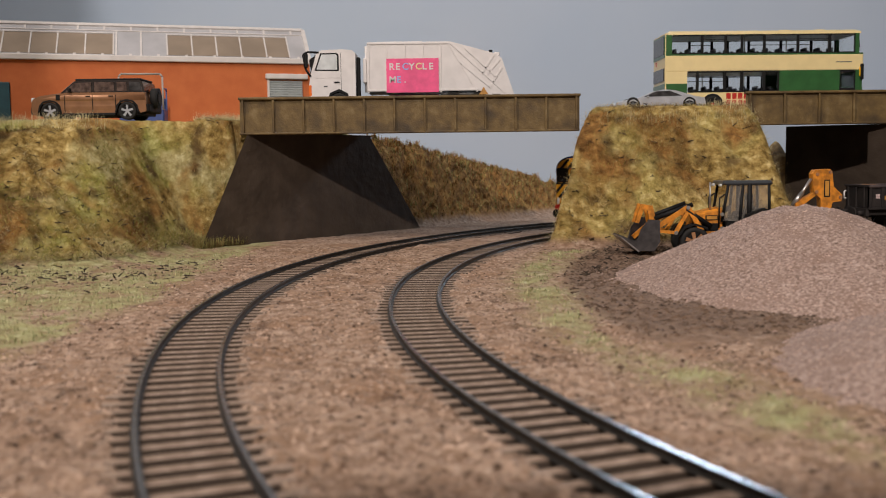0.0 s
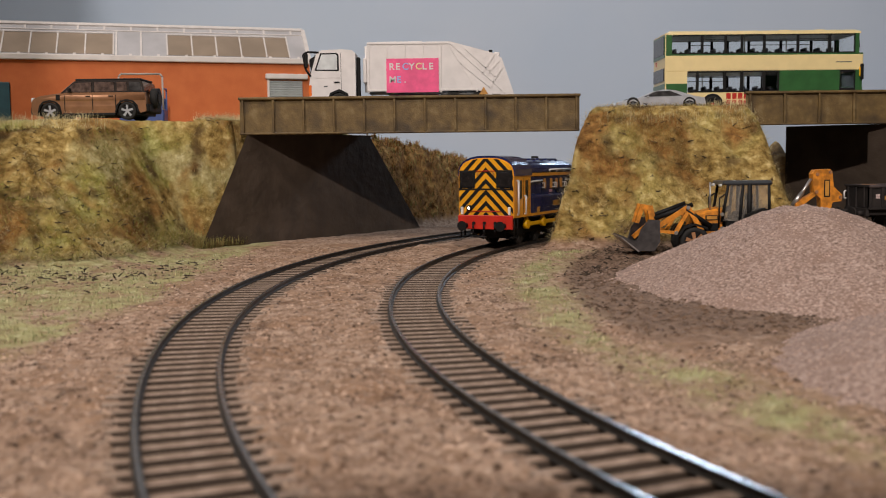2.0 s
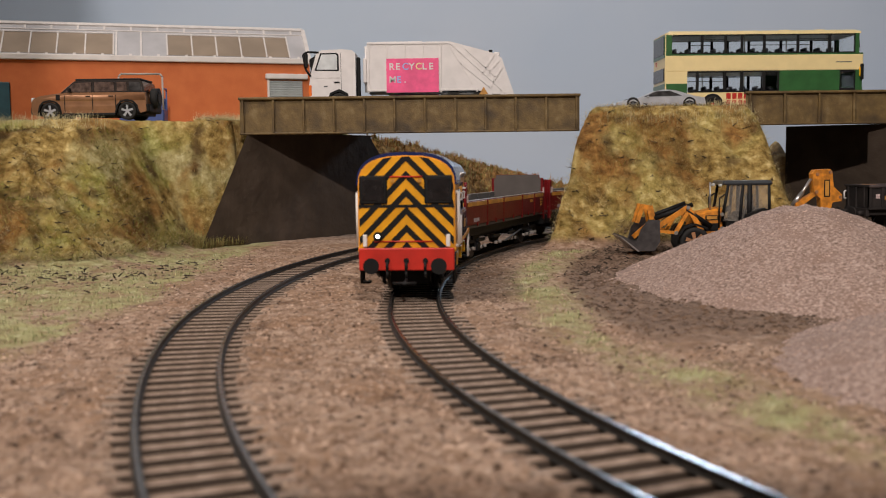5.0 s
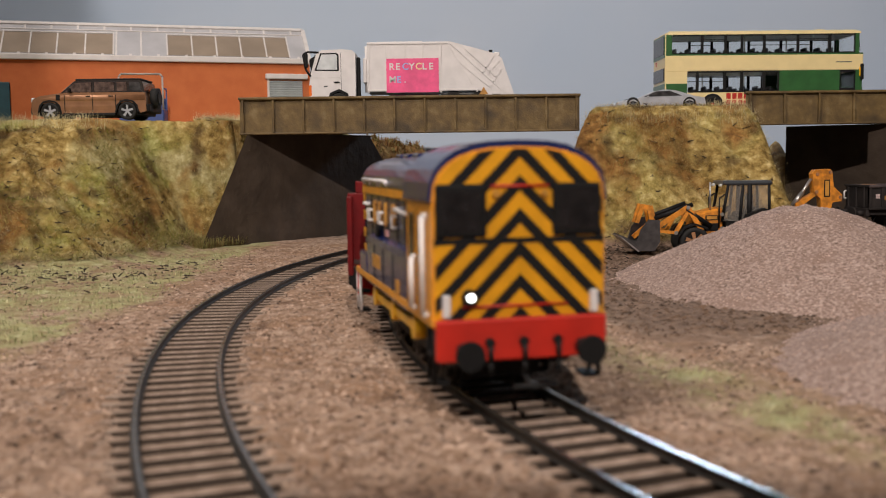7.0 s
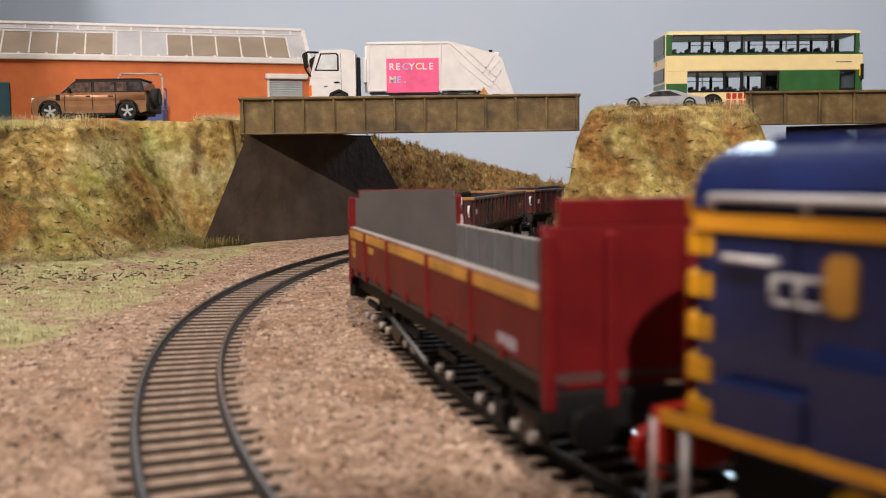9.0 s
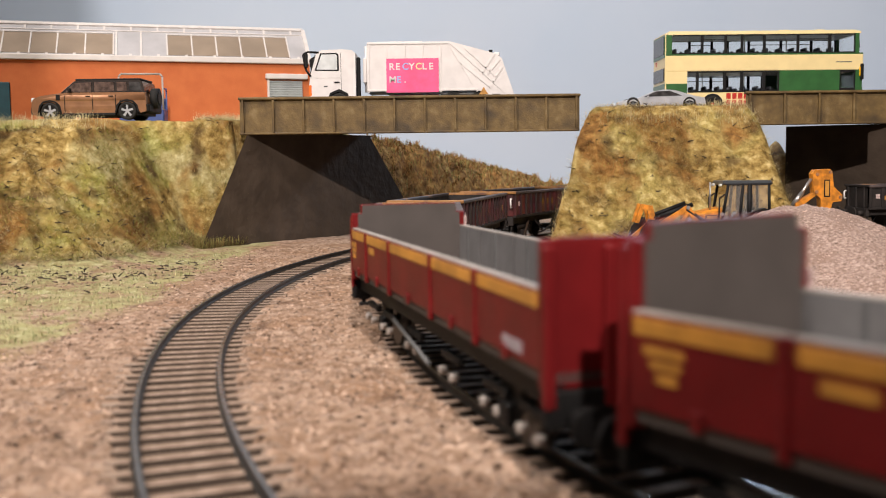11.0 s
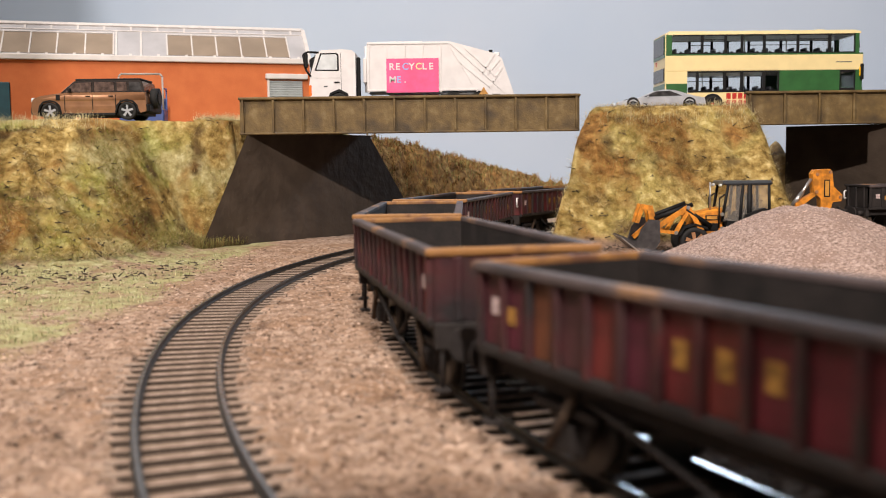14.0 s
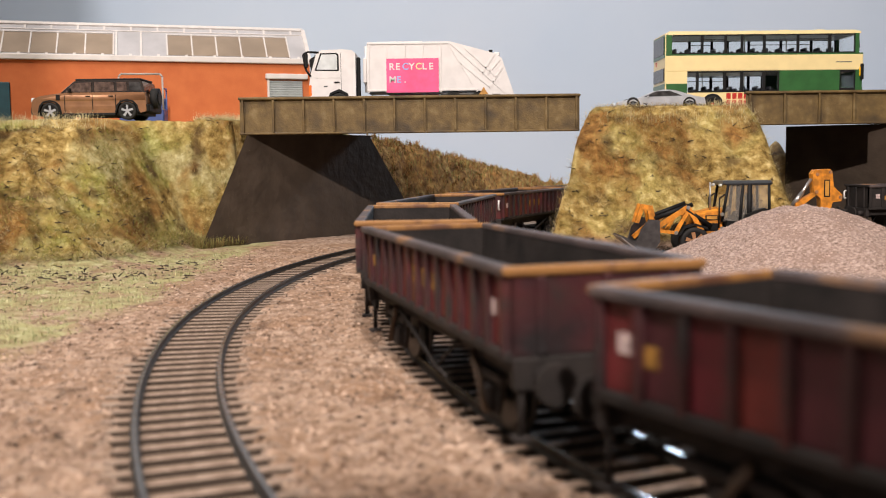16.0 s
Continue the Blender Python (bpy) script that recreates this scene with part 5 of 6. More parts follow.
    for z, n, x0 in ((39.5, 13, -62), (13.2, 10, -50)):
        for i in range(n):
            x = x0 + i * 9.2
            for y in (-9.5, 9.5):
                part("seat", B().bbox(x, x + 4, y - 5, y + 5, z, z + 2.4, 0.4).bbox(x - 0.8, x + 0.7, y - 5, y + 5, z + 2, z + 5.4, 0.5), M["seat_blue"], t)
    for x in (-40, -10, 20, 50):
        part("grab_pole", B().cyl((x, -3, 13), (x, -3, 29), 0.35, 6).cyl((x, -3, 39.5), (x, -3, 54.5), 0.35, 6), M["shade_white"], t)
    # rear and front
    rear = part("rear_end", B().box(-hl - 0.6, -hl + 0.4, -hw + 0.2, hw - 0.2, 5, 55.2), M["cream"], t)
    part("rear_frame", B().box(-hl - 0.9, -hl - 0.5, -hw + 0.4, hw - 0.4, 38.6, 54.4).box(-hl - 0.9, -hl - 0.5, -hw + 0.4, hw - 0.4, 5.2, 20.6), M["green"], rear, "dark green rear panel")
    part("rear_window", B().bbox(-hl - 1.3, -hl - 0.8, -hw + 2, hw - 2, 41, 53.2, 0.2), M["dark_glass"], rear, "dark upper rear window")
    part("rear_window", B().bbox(-hl - 1.3, -hl - 0.6, -hw + 2, hw - 2, 22.5, 31.5, 0.2), M["dark_glass"], rear, "dark lower rear window")
    part("rear_badge", B().box(-hl - 0.8, -hl - 0.5, 8, 10, 34.5, 37.5), M["red"], rear)
    nose = lambda z0_, z1_: B().loft([[(hl - 3.4, -hw, z0_), (hl - 3.4, hw, z0_), (hl - 3.5, hw, z1_), (hl - 3.5, -hw, z1_)], [(hl + 1.6 - z0_ * 0.075, -hw + 2, z0_ + 0.3), (hl + 1.6 - z0_ * 0.075, hw - 2, z0_ + 0.3), (hl + 1.6 - z1_ * 0.075, hw - 2, z1_ - 0.2), (hl + 1.6 - z1_ * 0.075, -hw + 2, z1_ - 0.2)]])
    fr = part("front_end", nose(2.5, 41.2), M["green"], t)
    part("upper_windscreen", nose(41.4, 53.8), M["window"], fr)
    part("front_cap", nose(54.0, 55.2), M["cream"], fr)
    # red side lettering, partly behind the bridge
    for count, z in ((4, 9.6), (5, 4.6)):
        bars = B()
        for i in range(count):
            bars.box(q(1286) + i * 4.1, q(1286) + i * 4.1 + 3.1, -hw - 0.2, -hw + 0.1, z, z + 4.1)
        part("lettering", bars, M["red"], t, "plain red lettering bars")


bus()


def sports_car():
    t = thing("sports_car", "low silver coupe car on the grassy mound top", "car", m=at(144.5, 652, 78.5, 180))
    hw = 12.2
    low = [(29, 2.4), (29.6, 4.2), (27, 6.4), (14, 8.6), (-22, 9.6), (-28.4, 8.6), (-29.4, 5), (-28.6, 2.4), (-23.6, 2.4), (-22.6, 5.4), (-18.6, 7.2), (-14.6, 5.4), (-13.6, 2.2), (13.4, 2.2), (14.4, 5.2), (18.4, 7), (22.4, 5.2), (23.4, 2.4)]
    body = part("body", B().prism(low, -hw, hw, "y"), M["silver"], t)
    part("bonnet", B().loft([[(14, -hw + 1, 8.5), (27, -hw + 2.4, 6.3), (27, hw - 2.4, 6.3), (14, hw - 1, 8.5)], [(13, -hw + 3, 9.3), (25, -hw + 4.4, 7.2), (25, hw - 4.4, 7.2), (13, hw - 3, 9.3)]]), M["silver"], body)
    cab = [(14.6, 8.6), (4, 13.2), (-3, 14.3), (-10, 13.6), (-23, 9.6)]
    c = part("cabin", B().loft([[(x, -hw + 1.2 + (z - 8.6) * 0.42, z) for x, z in cab], [(x, hw - 1.2 - (z - 8.6) * 0.42, z) for x, z in cab]]), M["silver"], t)
    for s in (1, -1):
        part("side_window", B().loft([[(11, s * (hw - 1.4), 9.4), (3, s * (hw - 2.8), 12.9), (-6, s * (hw - 3), 13.3), (-14, s * (hw - 1.8), 10)], [(11, s * (hw - 1.0), 9.5), (3, s * (hw - 2.4), 13.0), (-6, s * (hw - 2.6), 13.4), (-14, s * (hw - 1.4), 10.1)]]), M["dark_glass"], c)
        for x in (18.4, -18.6):
            road_wheel(t, x, hw + 0.1, 4.6, 3, s, M["dark_grey"], 5)
        part("headlight", B().bbox(26, 28.8, *yy(s, 7, 11), 5.2, 6.4, 0.3), M["bright_glass"], body)
        part("wing_mirror", B().bbox(8, 9.4, *yy(s, hw - 0.6, hw + 1), 8.8, 10, 0.3), M["silver"], t)


sports_car()


def digger():
    t = thing("backhoe_loader", "orange-yellow backhoe loader with a black cab, behind the gravel pile", "digger", m=at(147, 494, -2.3, 180))
    m = M["digger"]
    hw = 10.0
    # body and bonnet
    part("chassis", B().bbox(-24, 22, -6, 6, 6, 12, 0.6), M["black"], t)
    hood = part("bonnet", B().loft([[(21, -hw + 3, 10), (6, -hw + 2, 10), (6, hw - 2, 10), (21, hw - 3, 10)], [(21, -hw + 3, 20), (6, -hw + 2, 23), (6, hw - 2, 23), (21, hw - 3, 20)], [(20, -hw + 5, 21.4), (6, -hw + 4, 24.2), (6, hw - 4, 24.2), (20, hw - 5, 21.4)]]), m, t)
    for s in (1, -1):
        part("grille", B().bbox(8, 18, *yy(s, hw - 2.6, hw - 1.9), 12.5, 16.4, 0.2), M["black"], hood)
        part("badge", B().bbox(8, 14.5, *yy(s, hw - 2.4, hw - 1.85), 18, 20.4, 0.1), M["black"], hood, "plain black badge")
        part("badge_face", B().box(8.6, 13.9, *yy(s, hw - 2, hw - 1.78), 18.4, 20.0), M["gold"], hood)
        # loader arms
        arm = B()
        for p, q2, w in (((17, 13), (24, 24.6), 2.4), ((24, 24.6), (41, 14), 2.4), ((41, 14), (47.5, 8.5), 2.2), ((24, 23), (30, 12), 1.8), ((30, 12), (38, 13), 1.6)):
            d = Vector((q2[0] - p[0], 0, q2[1] - p[1])).normalized()
            nx, nz = -d.z * w / 2, d.x * w / 2
            arm.prism([(p[0] + nx, p[1] + nz), (q2[0] + nx, q2[1] + nz), (q2[0] - nx, q2[1] - nz), (p[0] - nx, p[1] - nz)], *yy(s, hw - 1, hw + 1), "y")
        la = part("loader_arm", arm, m, t)
        part("ram", B().cyl((12, s * hw, 15), (25, s * hw, 23.6), 1.1, 10), M["black"], la)
        part("ram", B().cyl((21, s * (hw - 2.4), 26), (40, s * (hw - 2.4), 19), 1.2, 10), M["black"], la)
        for x, z in ((24, 24.6), (41, 14), (7, 21), (30, 12), (7, 14)):
            part("pin", B().cyl((x, s * (hw + 0.8), z), (x, s * (hw + 1.5), z), 1.0, 10), M["steel"], la)
        part("link", B().prism([(38, 15), (40.5, 25.5), (46.5, 26.4), (47.2, 24), (43, 23), (41.5, 15)], *yy(s, 3.4, 5), "y"), m, t)
        part("link", B().prism([(46.5, 26.4), (49.2, 17), (47.4, 16.6), (44.6, 24.5)], *yy(s, 3.6, 4.8), "y"), m, t)
        road_wheel(t, 20.3, hw + 1.2, 7.4, 6, s, M["rim_rust"], 6)
        road_wheel(t, -15, hw + 2.2, 11.0, 7, s, M["rim_rust"], 6)
        part("front_mudguard", B().prism([(28.6, 11), (26, 15), (20.3, 16.6), (14, 14.6), (14, 13.6), (20.3, 15.6), (25.4, 14.2), (27.6, 10.8)], *yy(s, hw - 4.5, hw + 1.2), "y"), M["black"], t)
        part("rear_mudguard", B().prism([(-2, 14), (-5, 21), (-14, 24), (-23, 20), (-23, 18.6), (-14, 22.6), (-6, 20), (-3.4, 14)], *yy(s, hw - 4.5, hw + 2), "y"), M["black"], t)
        part("handrail", B().tube([(8, s * (hw - 1), 14), (8, s * (hw - 0.4), 29), (5.2, s * (hw - 0.8), 31)], 0.4), M["black"], t)
    part("exhaust", B().cyl((11.6, 5.5, 22), (11.6, 5.5, 37), 0.5, 10), M["steel"], t)
    # bucket
    bk = [(38.5, 18.5), (44, 19), (48, 14), (50, 7.5), (56.8, 10.8), (57.4, 10.2), (48.5, 3.2), (41, 3), (38.2, 8)]
    bucket = part("bucket", B().prism(bk, -12.5, -11.7, "y").prism(bk, 11.7, 12.5, "y").prism([(38.2, 8), (38.5, 18.5), (39.3, 18.4), (39.2, 8.4), (41.6, 4), (48.3, 4.1), (57, 10.9), (57.4, 10.2), (48.5, 3.2), (41, 3)], -12.4, 12.4, "y"), M["bucket"], t, "dark worn steel bucket")
    part("cutting_edge", B().prism([(48.5, 3.2), (57.4, 10.2), (58.4, 10.4), (49, 2.6)], -12.6, 12.6, "y"), M["steel"], bucket)
    # cab
    cab = part("cab_base", B().bbox(-17.4, 4.6, -hw + 1, hw - 1, 11, 18, 0.6), M["black"], t)
    part("cab_roof", B().bbox(-18.6, 6.4, -hw - 0.2, hw + 0.2, 35.4, 37.7, 0.9), M["roof_grey"], cab)
    for s in (1, -1):
        y = s * (hw - 0.7)
        for p, q2 in (((6.6, 17), (3.6, 35.8)), ((-7, 12), (-7.2, 35.8)), ((-2.0, 12), (-3.8, 35.8)), ((-17.4, 17), (-16.8, 35.8))):
            part("cab_post", B().cyl((p[0], y, p[1]), (q2[0], y, q2[1]), 0.75 if p[0] != -7 else 1.2, 8), M["black"], cab)
        part("cab_pane", B().prism([(6.2, 17.5), (3.4, 35.4), (-16.6, 35.4), (-17, 17.5)], *yy(s, hw - 0.95, hw - 0.8), "y"), M["haze_glass"], cab, "hazy side glass")
        part("roof_lamp", B().bbox(6.2, 7.4, *yy(s, 5, 8), 34.8, 36.2, 0.3), M["bright_glass"], cab)
    part("seat", B().bbox(-9, -2, -4, 4, 19, 22, 0.8).bbox(-11, -8.4, -4, 4, 20, 31, 0.8), M["black"], cab)
    part("steering_wheel", B().cyl((1.5, 0, 22.5), (2.1, 0, 23.2), 3, 16), M["black"], cab)
    # backhoe
    bh = part("backhoe_boom", B().prism([(-33, 22), (-43, 29.5), (-44.4, 32.4), (-33, 25.6)], -2.4, 2.4, "y"), m, t)
    part("dipper", B().prism([(-41.2, 40.6), (-42.4, 42.6), (-50, 43), (-51.2, 40.8), (-52, 34), (-56.4, 29.8), (-56, 26.6), (-51.6, 26), (-49.4, 18), (-45.8, 18), (-45.4, 28), (-42, 31)], -2.8, 2.8, "y"), m, bh)
    part("badge", B().bbox(-50, -47, *yy(1, 2.7, 3.0), 28.8, 37.6, 0.05), M["black"], bh, "plain black badge")
    part("badge_face", B().box(-49.5, -47.5, *yy(1, 2.95, 3.08), 29.4, 37), M["gold"], bh)
    for x, z in ((-43.4, 40.4), (-50, 41.4), (-55.4, 28.6), (-43.2, 31.4)):
        part("pin", B().cyl((x, 2.7, z), (x, 3.3, z), 0.9, 10), M["rim_rust"], bh)
    part("ram", B().cyl((-34, 0, 26.5), (-41.4, 0, 38), 0.8, 10).cyl((-32, 0, 24.5), (-37, 0, 31), 1.2, 10), M["steel"], bh)
    part("stabiliser", B().bbox(-30, -26, -11, 11, 4, 22, 0.6), M["black"], t)


digger()


# ---- factory ----
def factory():
    t = thing("factory_building", "orange brick factory with a long glazed white-framed roof", "building", m=at(-99.5, 742, 0, 16.26))
    k = lambda p: (742 * (p - 784) / 1707 + 99.5) / (0.96 - 0.28 * (p - 784) / 1707)
    wall = part("wall", B().box(-460, 0, 0, 80, 62, 122.5), M["brick"], t)
    part("gutter", B().bbox(-462, 1.5, -2.5, 1.5, 122, 126, 0.5), M["shade_white"], t, "white gutter")
    part("roof", B().prism([(0.5, 124.5), (34, 151.5), (36, 151.5), (80, 124.5)], -460, 0, "x"), M["roof_sheet"], t, "grey translucent roof glazing")
    def on_roof(px_, u):
        return (px_, 0.5 + 33.5 * u, 124.5 + 27.0 * u)
    n = Vector((0, -27.0, 33.5)).normalized()
    def strip(name, x0, u0, x1, u1, w, h, mat, label="", par=None):
        a, b = Vector(on_roof(x0, u0)), Vector(on_roof(x1, u1))
        d = (b - a).normalized()
        c = d.cross(n).normalized() * w / 2
        lo, hi = -n * 0.2, n * h
        part(name, B().loft([[tuple(a + c + lo), tuple(a - c + lo), tuple(a - c + hi), tuple(a + c + hi)], [tuple(b + c + lo), tuple(b - c + lo), tuple(b - c + hi), tuple(b + c + hi)]]), mat, par or t, label)
    strip("ridge_board", -460, 1.0, 0, 1.0, 3.2, 1.2, M["shade_white"], "white ridge board")
    strip("verge_board", 0, 0.0, 0, 1.0, 3.0, 1.2, M["shade_white"], "white verge board")
    strip("glazing_rail", -460, 0.83, 0, 0.83, 0.9, 0.6, M["shade_white"], "white glazing rail")
    for px_ in range(-140, 560, 48):
        strip("glazing_post", k(px_), 0.84, k(px_), 1.0, 1.4, 0.7, M["shade_white"], "white glazing post")
    for px_ in (-130, -60, 218, 262):
        strip("glazing_bar", k(px_), 0.0, k(px_), 0.84, 1.3, 0.7, M["shade_white"], "white glazing bar")
    for px_ in range(-100, 560, 49):
        strip("gutter_bracket", k(px_), 0.0, k(px_), 0.1, 1.8, 0.8, M["shade_white"])
    for cells in ((-82, -33, 15, 65, 113, 163, 213), (308, 352, 395, 438, 482, 522)):
        for a, b in zip(cells, cells[1:]):
            strip("roof_pane", (k(a) + k(b)) / 2, 0.1, (k(a) + k(b)) / 2, 0.72, abs(k(b) - k(a)) - 0.8, 0.35, M["brown_pane"], "brown tinted roof pane")
        for a in cells:
            strip("glazing_bar", k(a), 0.08, k(a), 0.76, 1.0, 0.8, M["shade_white"], "white glazing bar")
        strip("glazing_rail", k(cells[0]), 0.74, k(cells[-1]), 0.74, 0.8, 0.7, M["shade_white"], "white glazing rail")
    z = lambda p, y: 45.5 + (290.6 - (p - 784) * 0.012 - y) * (742 + 0.28 * k(p)) / 1707
    sh = part("shutter", B().box(k(484), -6, -0.8, 0.5, 74, z(510, 146)), M["shutter_grey"], t, "grey roller shutter")
    zz = 75.5
    while zz < z(510, 147):
        part("slat", B().bbox(k(484), -6, -1.5, -0.7, zz, zz + 1.4, 0.3), M["shutter_grey"], sh)
        zz += 1.7
    part("shutter_lintel", B().bbox(k(477), -2, -3.4, 0.3, z(500, 143), z(500, 134), 0.5), M["shade_white"], t, "white shutter box")
    part("shutter_frame", B().bbox(k(480), k(484), -2, 0.3, 74, z(500, 143), 0.3), M["shade_white"], t)
    d = part("door", B().bbox(k(-60), k(30), -1.2, 0.4, 66, z(15, 148), 0.3), M["teal"], t, "dark teal door")


factory()


def stillage():
    t = thing("roll_cage", "blue metal roll cage with a pale top rail, beside the factory", "cage", m=at(-221, 668, 74, 8))
    w, d, h = 30, 18, 35.5
    part("tray", B().bbox(0, w, 0, d, 0, 12, 0.8), M["cage_blue"], t)
    part("back", B().bbox(0, w, d - 1, d, 12, 20, 0.3), M["cage_blue"], t)
    part("top_rail", B().tube([(0.5, 0.5, 11), (0.5, 0.5, h - 2), (2, 0.5, h), (w - 2, 0.5, h), (w - 0.5, 0.5, h - 2), (w - 0.5, 0.5, 11)], 0.7), M["lip"], t, "pale grey top rail")
    for y in (0.5, d - 0.5):
        part("post", B().tube([(w - 0.5, y, 0), (w - 0.5, y, 27)], 0.6), M["cage_blue"], t)
    part("bar", B().tube([(w - 0.5, 0.5, 26), (w - 0.5, d - 0.5, 26)], 0.5), M["cage_blue"], t)


stillage()

# the road over the lines, from verge to verge
b = B().prism([(122, 660), (160, 640), (420, 640), (420, 740), (112, 740)], 76.6, 78.6, "z")
tagged(part("road", b, M["road"]), "grey road surface over the mound", "road", kind="structure")


# ---- siding under the parked wagon ----
def siding():
    t = thing("siding_track", "short straight siding with dark sleepers", "track", "tracks")
    for s in (-8.25, 8.25):
        part("rail", B().bbox(232, 420, 585 + s - 0.7, 585 + s + 0.7, -2.6, -0.05, 0.2), M["rail"], t)
    for i in range(27):
        x = 234 + i * 6.8
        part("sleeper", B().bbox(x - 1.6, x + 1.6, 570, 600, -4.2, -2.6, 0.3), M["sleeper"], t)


siding()


# ---- grass, twigs and stone chips ----
def fibres(name, label, count, pick, length, width, mats, seed, lean=0.9, least=0.15):
    """Many thin blades, each a bent pair of triangles."""
    rnd = random.Random(seed)
    vs, fs = [], []
    while len(fs) < count * 3:
        got = pick(rnd)
        if got is None:
            continue
        x, y = got
        z = height(x, y) - 0.2
        a = rnd.uniform(0, math.tau)
        l = rnd.uniform(*length)
        tilt = rnd.uniform(least, lean)
        dx, dy = math.cos(a) * math.sin(tilt), math.sin(a) * math.sin(tilt)
        up = math.cos(tilt)
        w = width * rnd.uniform(0.6, 1.3)
        px_, py = -math.sin(a) * w / 2, math.cos(a) * w / 2
        k = len(vs)
        mx, my, mz = x + dx * l * 0.5, y + dy * l * 0.5, z + up * l * 0.62
        vs += [(x - px_, y - py, z), (x + px_, y + py, z), (mx - px_ * 0.8, my - py * 0.8, mz), (mx + px_ * 0.8, my + py * 0.8, mz), (x + dx * l * 1.25, y + dy * l * 1.25, z + up * l * 0.85)]
        fs += [(k, k + 1, k + 3), (k, k + 3, k + 2), (k + 2, k + 3, k + 4)]
    me = bpy.data.meshes.new(name)
    me.from_pydata([(p[0] * MM, p[1] * MM, p[2] * MM) for p in vs], [], fs)
    ob = new(name, me)
    me.materials.append(mats)
    tagged(ob, label, "grass", kind="stuff")


def on_bank(rnd):
    x, y = rnd.uniform(-330, 255), rnd.uniform(425, 700)
    if -95 < x < 48:
        return None
    h = height(x, y)
    if h < 1 or (h > 68 and -268 < x < -150) or (h > 73 and rnd.random() < 0.7):
        return None
    return x, y


def on_edge(rnd):
    """Along the tops, where fibres stand against the sky."""
    x, y = rnd.uniform(-330, 215), rnd.uniform(530, 650)
    h = height(x, y)
    return (x, y) if 66 < h < 80 and not -120 < x < 80 and not (-262 < x < -150 and y > 552) and not (88 < x < 172 and y > 588) else None


def on_far(rnd):
    x, y = rnd.uniform(-60, 230), rnd.uniform(705, 960)
    return (x, y) if height(x, y) > 4 and math.hypot(x - 499, y - 340) > 530 else None


def on_green(rnd):
    x, y = rnd.uniform(-330, 120), rnd.uniform(120, 520)
    return (x, y) if grassy(x, y) > rnd.uniform(0.15, 0.9) and height(x, y) < 20 else None


def on_yard(rnd):
    x, y = rnd.uniform(30, 230), rnd.uniform(400, 545)
    return (x, y) if dirty(x, y) > 0.25 else None


def on_tuft(rnd):
    """Straw grows in patches."""
    got = on_bank(rnd)
    return got if got and noise.noise((got[0] * 0.028, got[1] * 0.05, 51)) + 0.5 * noise.noise((got[0] * 0.1, got[1] * 0.1, 52)) > rnd.uniform(-0.35, 0.35) else None


fibres("straw_grass", "pale straw static grass on the banks", 46000, on_tuft, (2.5, 9), 0.2, M["straw"], 1, 1.7, 0.95)
def on_moss(rnd):
    """Bright moss grows in other patches."""
    got = on_bank(rnd)
    return got if got and noise.noise((got[0] * 0.022, got[1] * 0.04, 71)) > rnd.uniform(-0.1, 0.3) and (got[0] < 0 or rnd.random() < 0.12) else None


fibres("pale_wisps", "pale bleached wisps of grass lying on the banks", 14000, on_tuft, (3, 10), 0.2, M["pale_straw"], 31, 1.7, 1.0)
fibres("lime_moss", "bright lime-green moss tufts on the banks", 26000, on_moss, (1.2, 3.4), 0.26, M["lime"], 32, 1.6, 0.7)
fibres("green_grass", "yellow-green static grass on the banks", 20000, on_bank, (2, 7), 0.2, M["grass"], 2, 1.65, 0.9)
fibres("brown_scrub", "rust-brown scrub fibres on the banks", 13000, on_bank, (2, 6.5), 0.18, M["scrub"], 3, 1.65, 0.9)
fibres("edge_grass", "pale wispy grass along the bank tops", 8000, on_edge, (3, 8), 0.16, M["pale_straw"], 4, 1.2)
fibres("far_scrub", "rust-brown scrub on the far bank", 9000, on_far, (2, 8), 0.7, M["rust_scrub"], 5, 1.4)
fibres("far_grass", "olive grass on the far bank", 4500, on_far, (3, 7), 0.5, M["grass"], 6)
fibres("verge_grass", "short green-grey grass on the flat ground", 11000, on_green, (0.8, 2.8), 0.3, M["verge"], 7, 1.45)
fibres("verge_straw", "pale dead grass on the flat ground", 1600, on_green, (1.2, 3.4), 0.2, M["pale_straw"], 8, 1.56)


def on_wing(rnd):
    u = rnd.random()
    return -144 + 22 * u - rnd.uniform(-1.5, 9), 560 + 35 * u + rnd.uniform(-6, 3)


fibres("wing_grass", "olive grass growing against the abutment edge", 2600, on_wing, (3, 10), 0.24, M["grass"], 9, 1.4)
fibres("wing_scrub", "brown scrub growing against the abutment edge", 1300, on_wing, (3, 9), 0.22, M["scrub"], 10, 1.4)


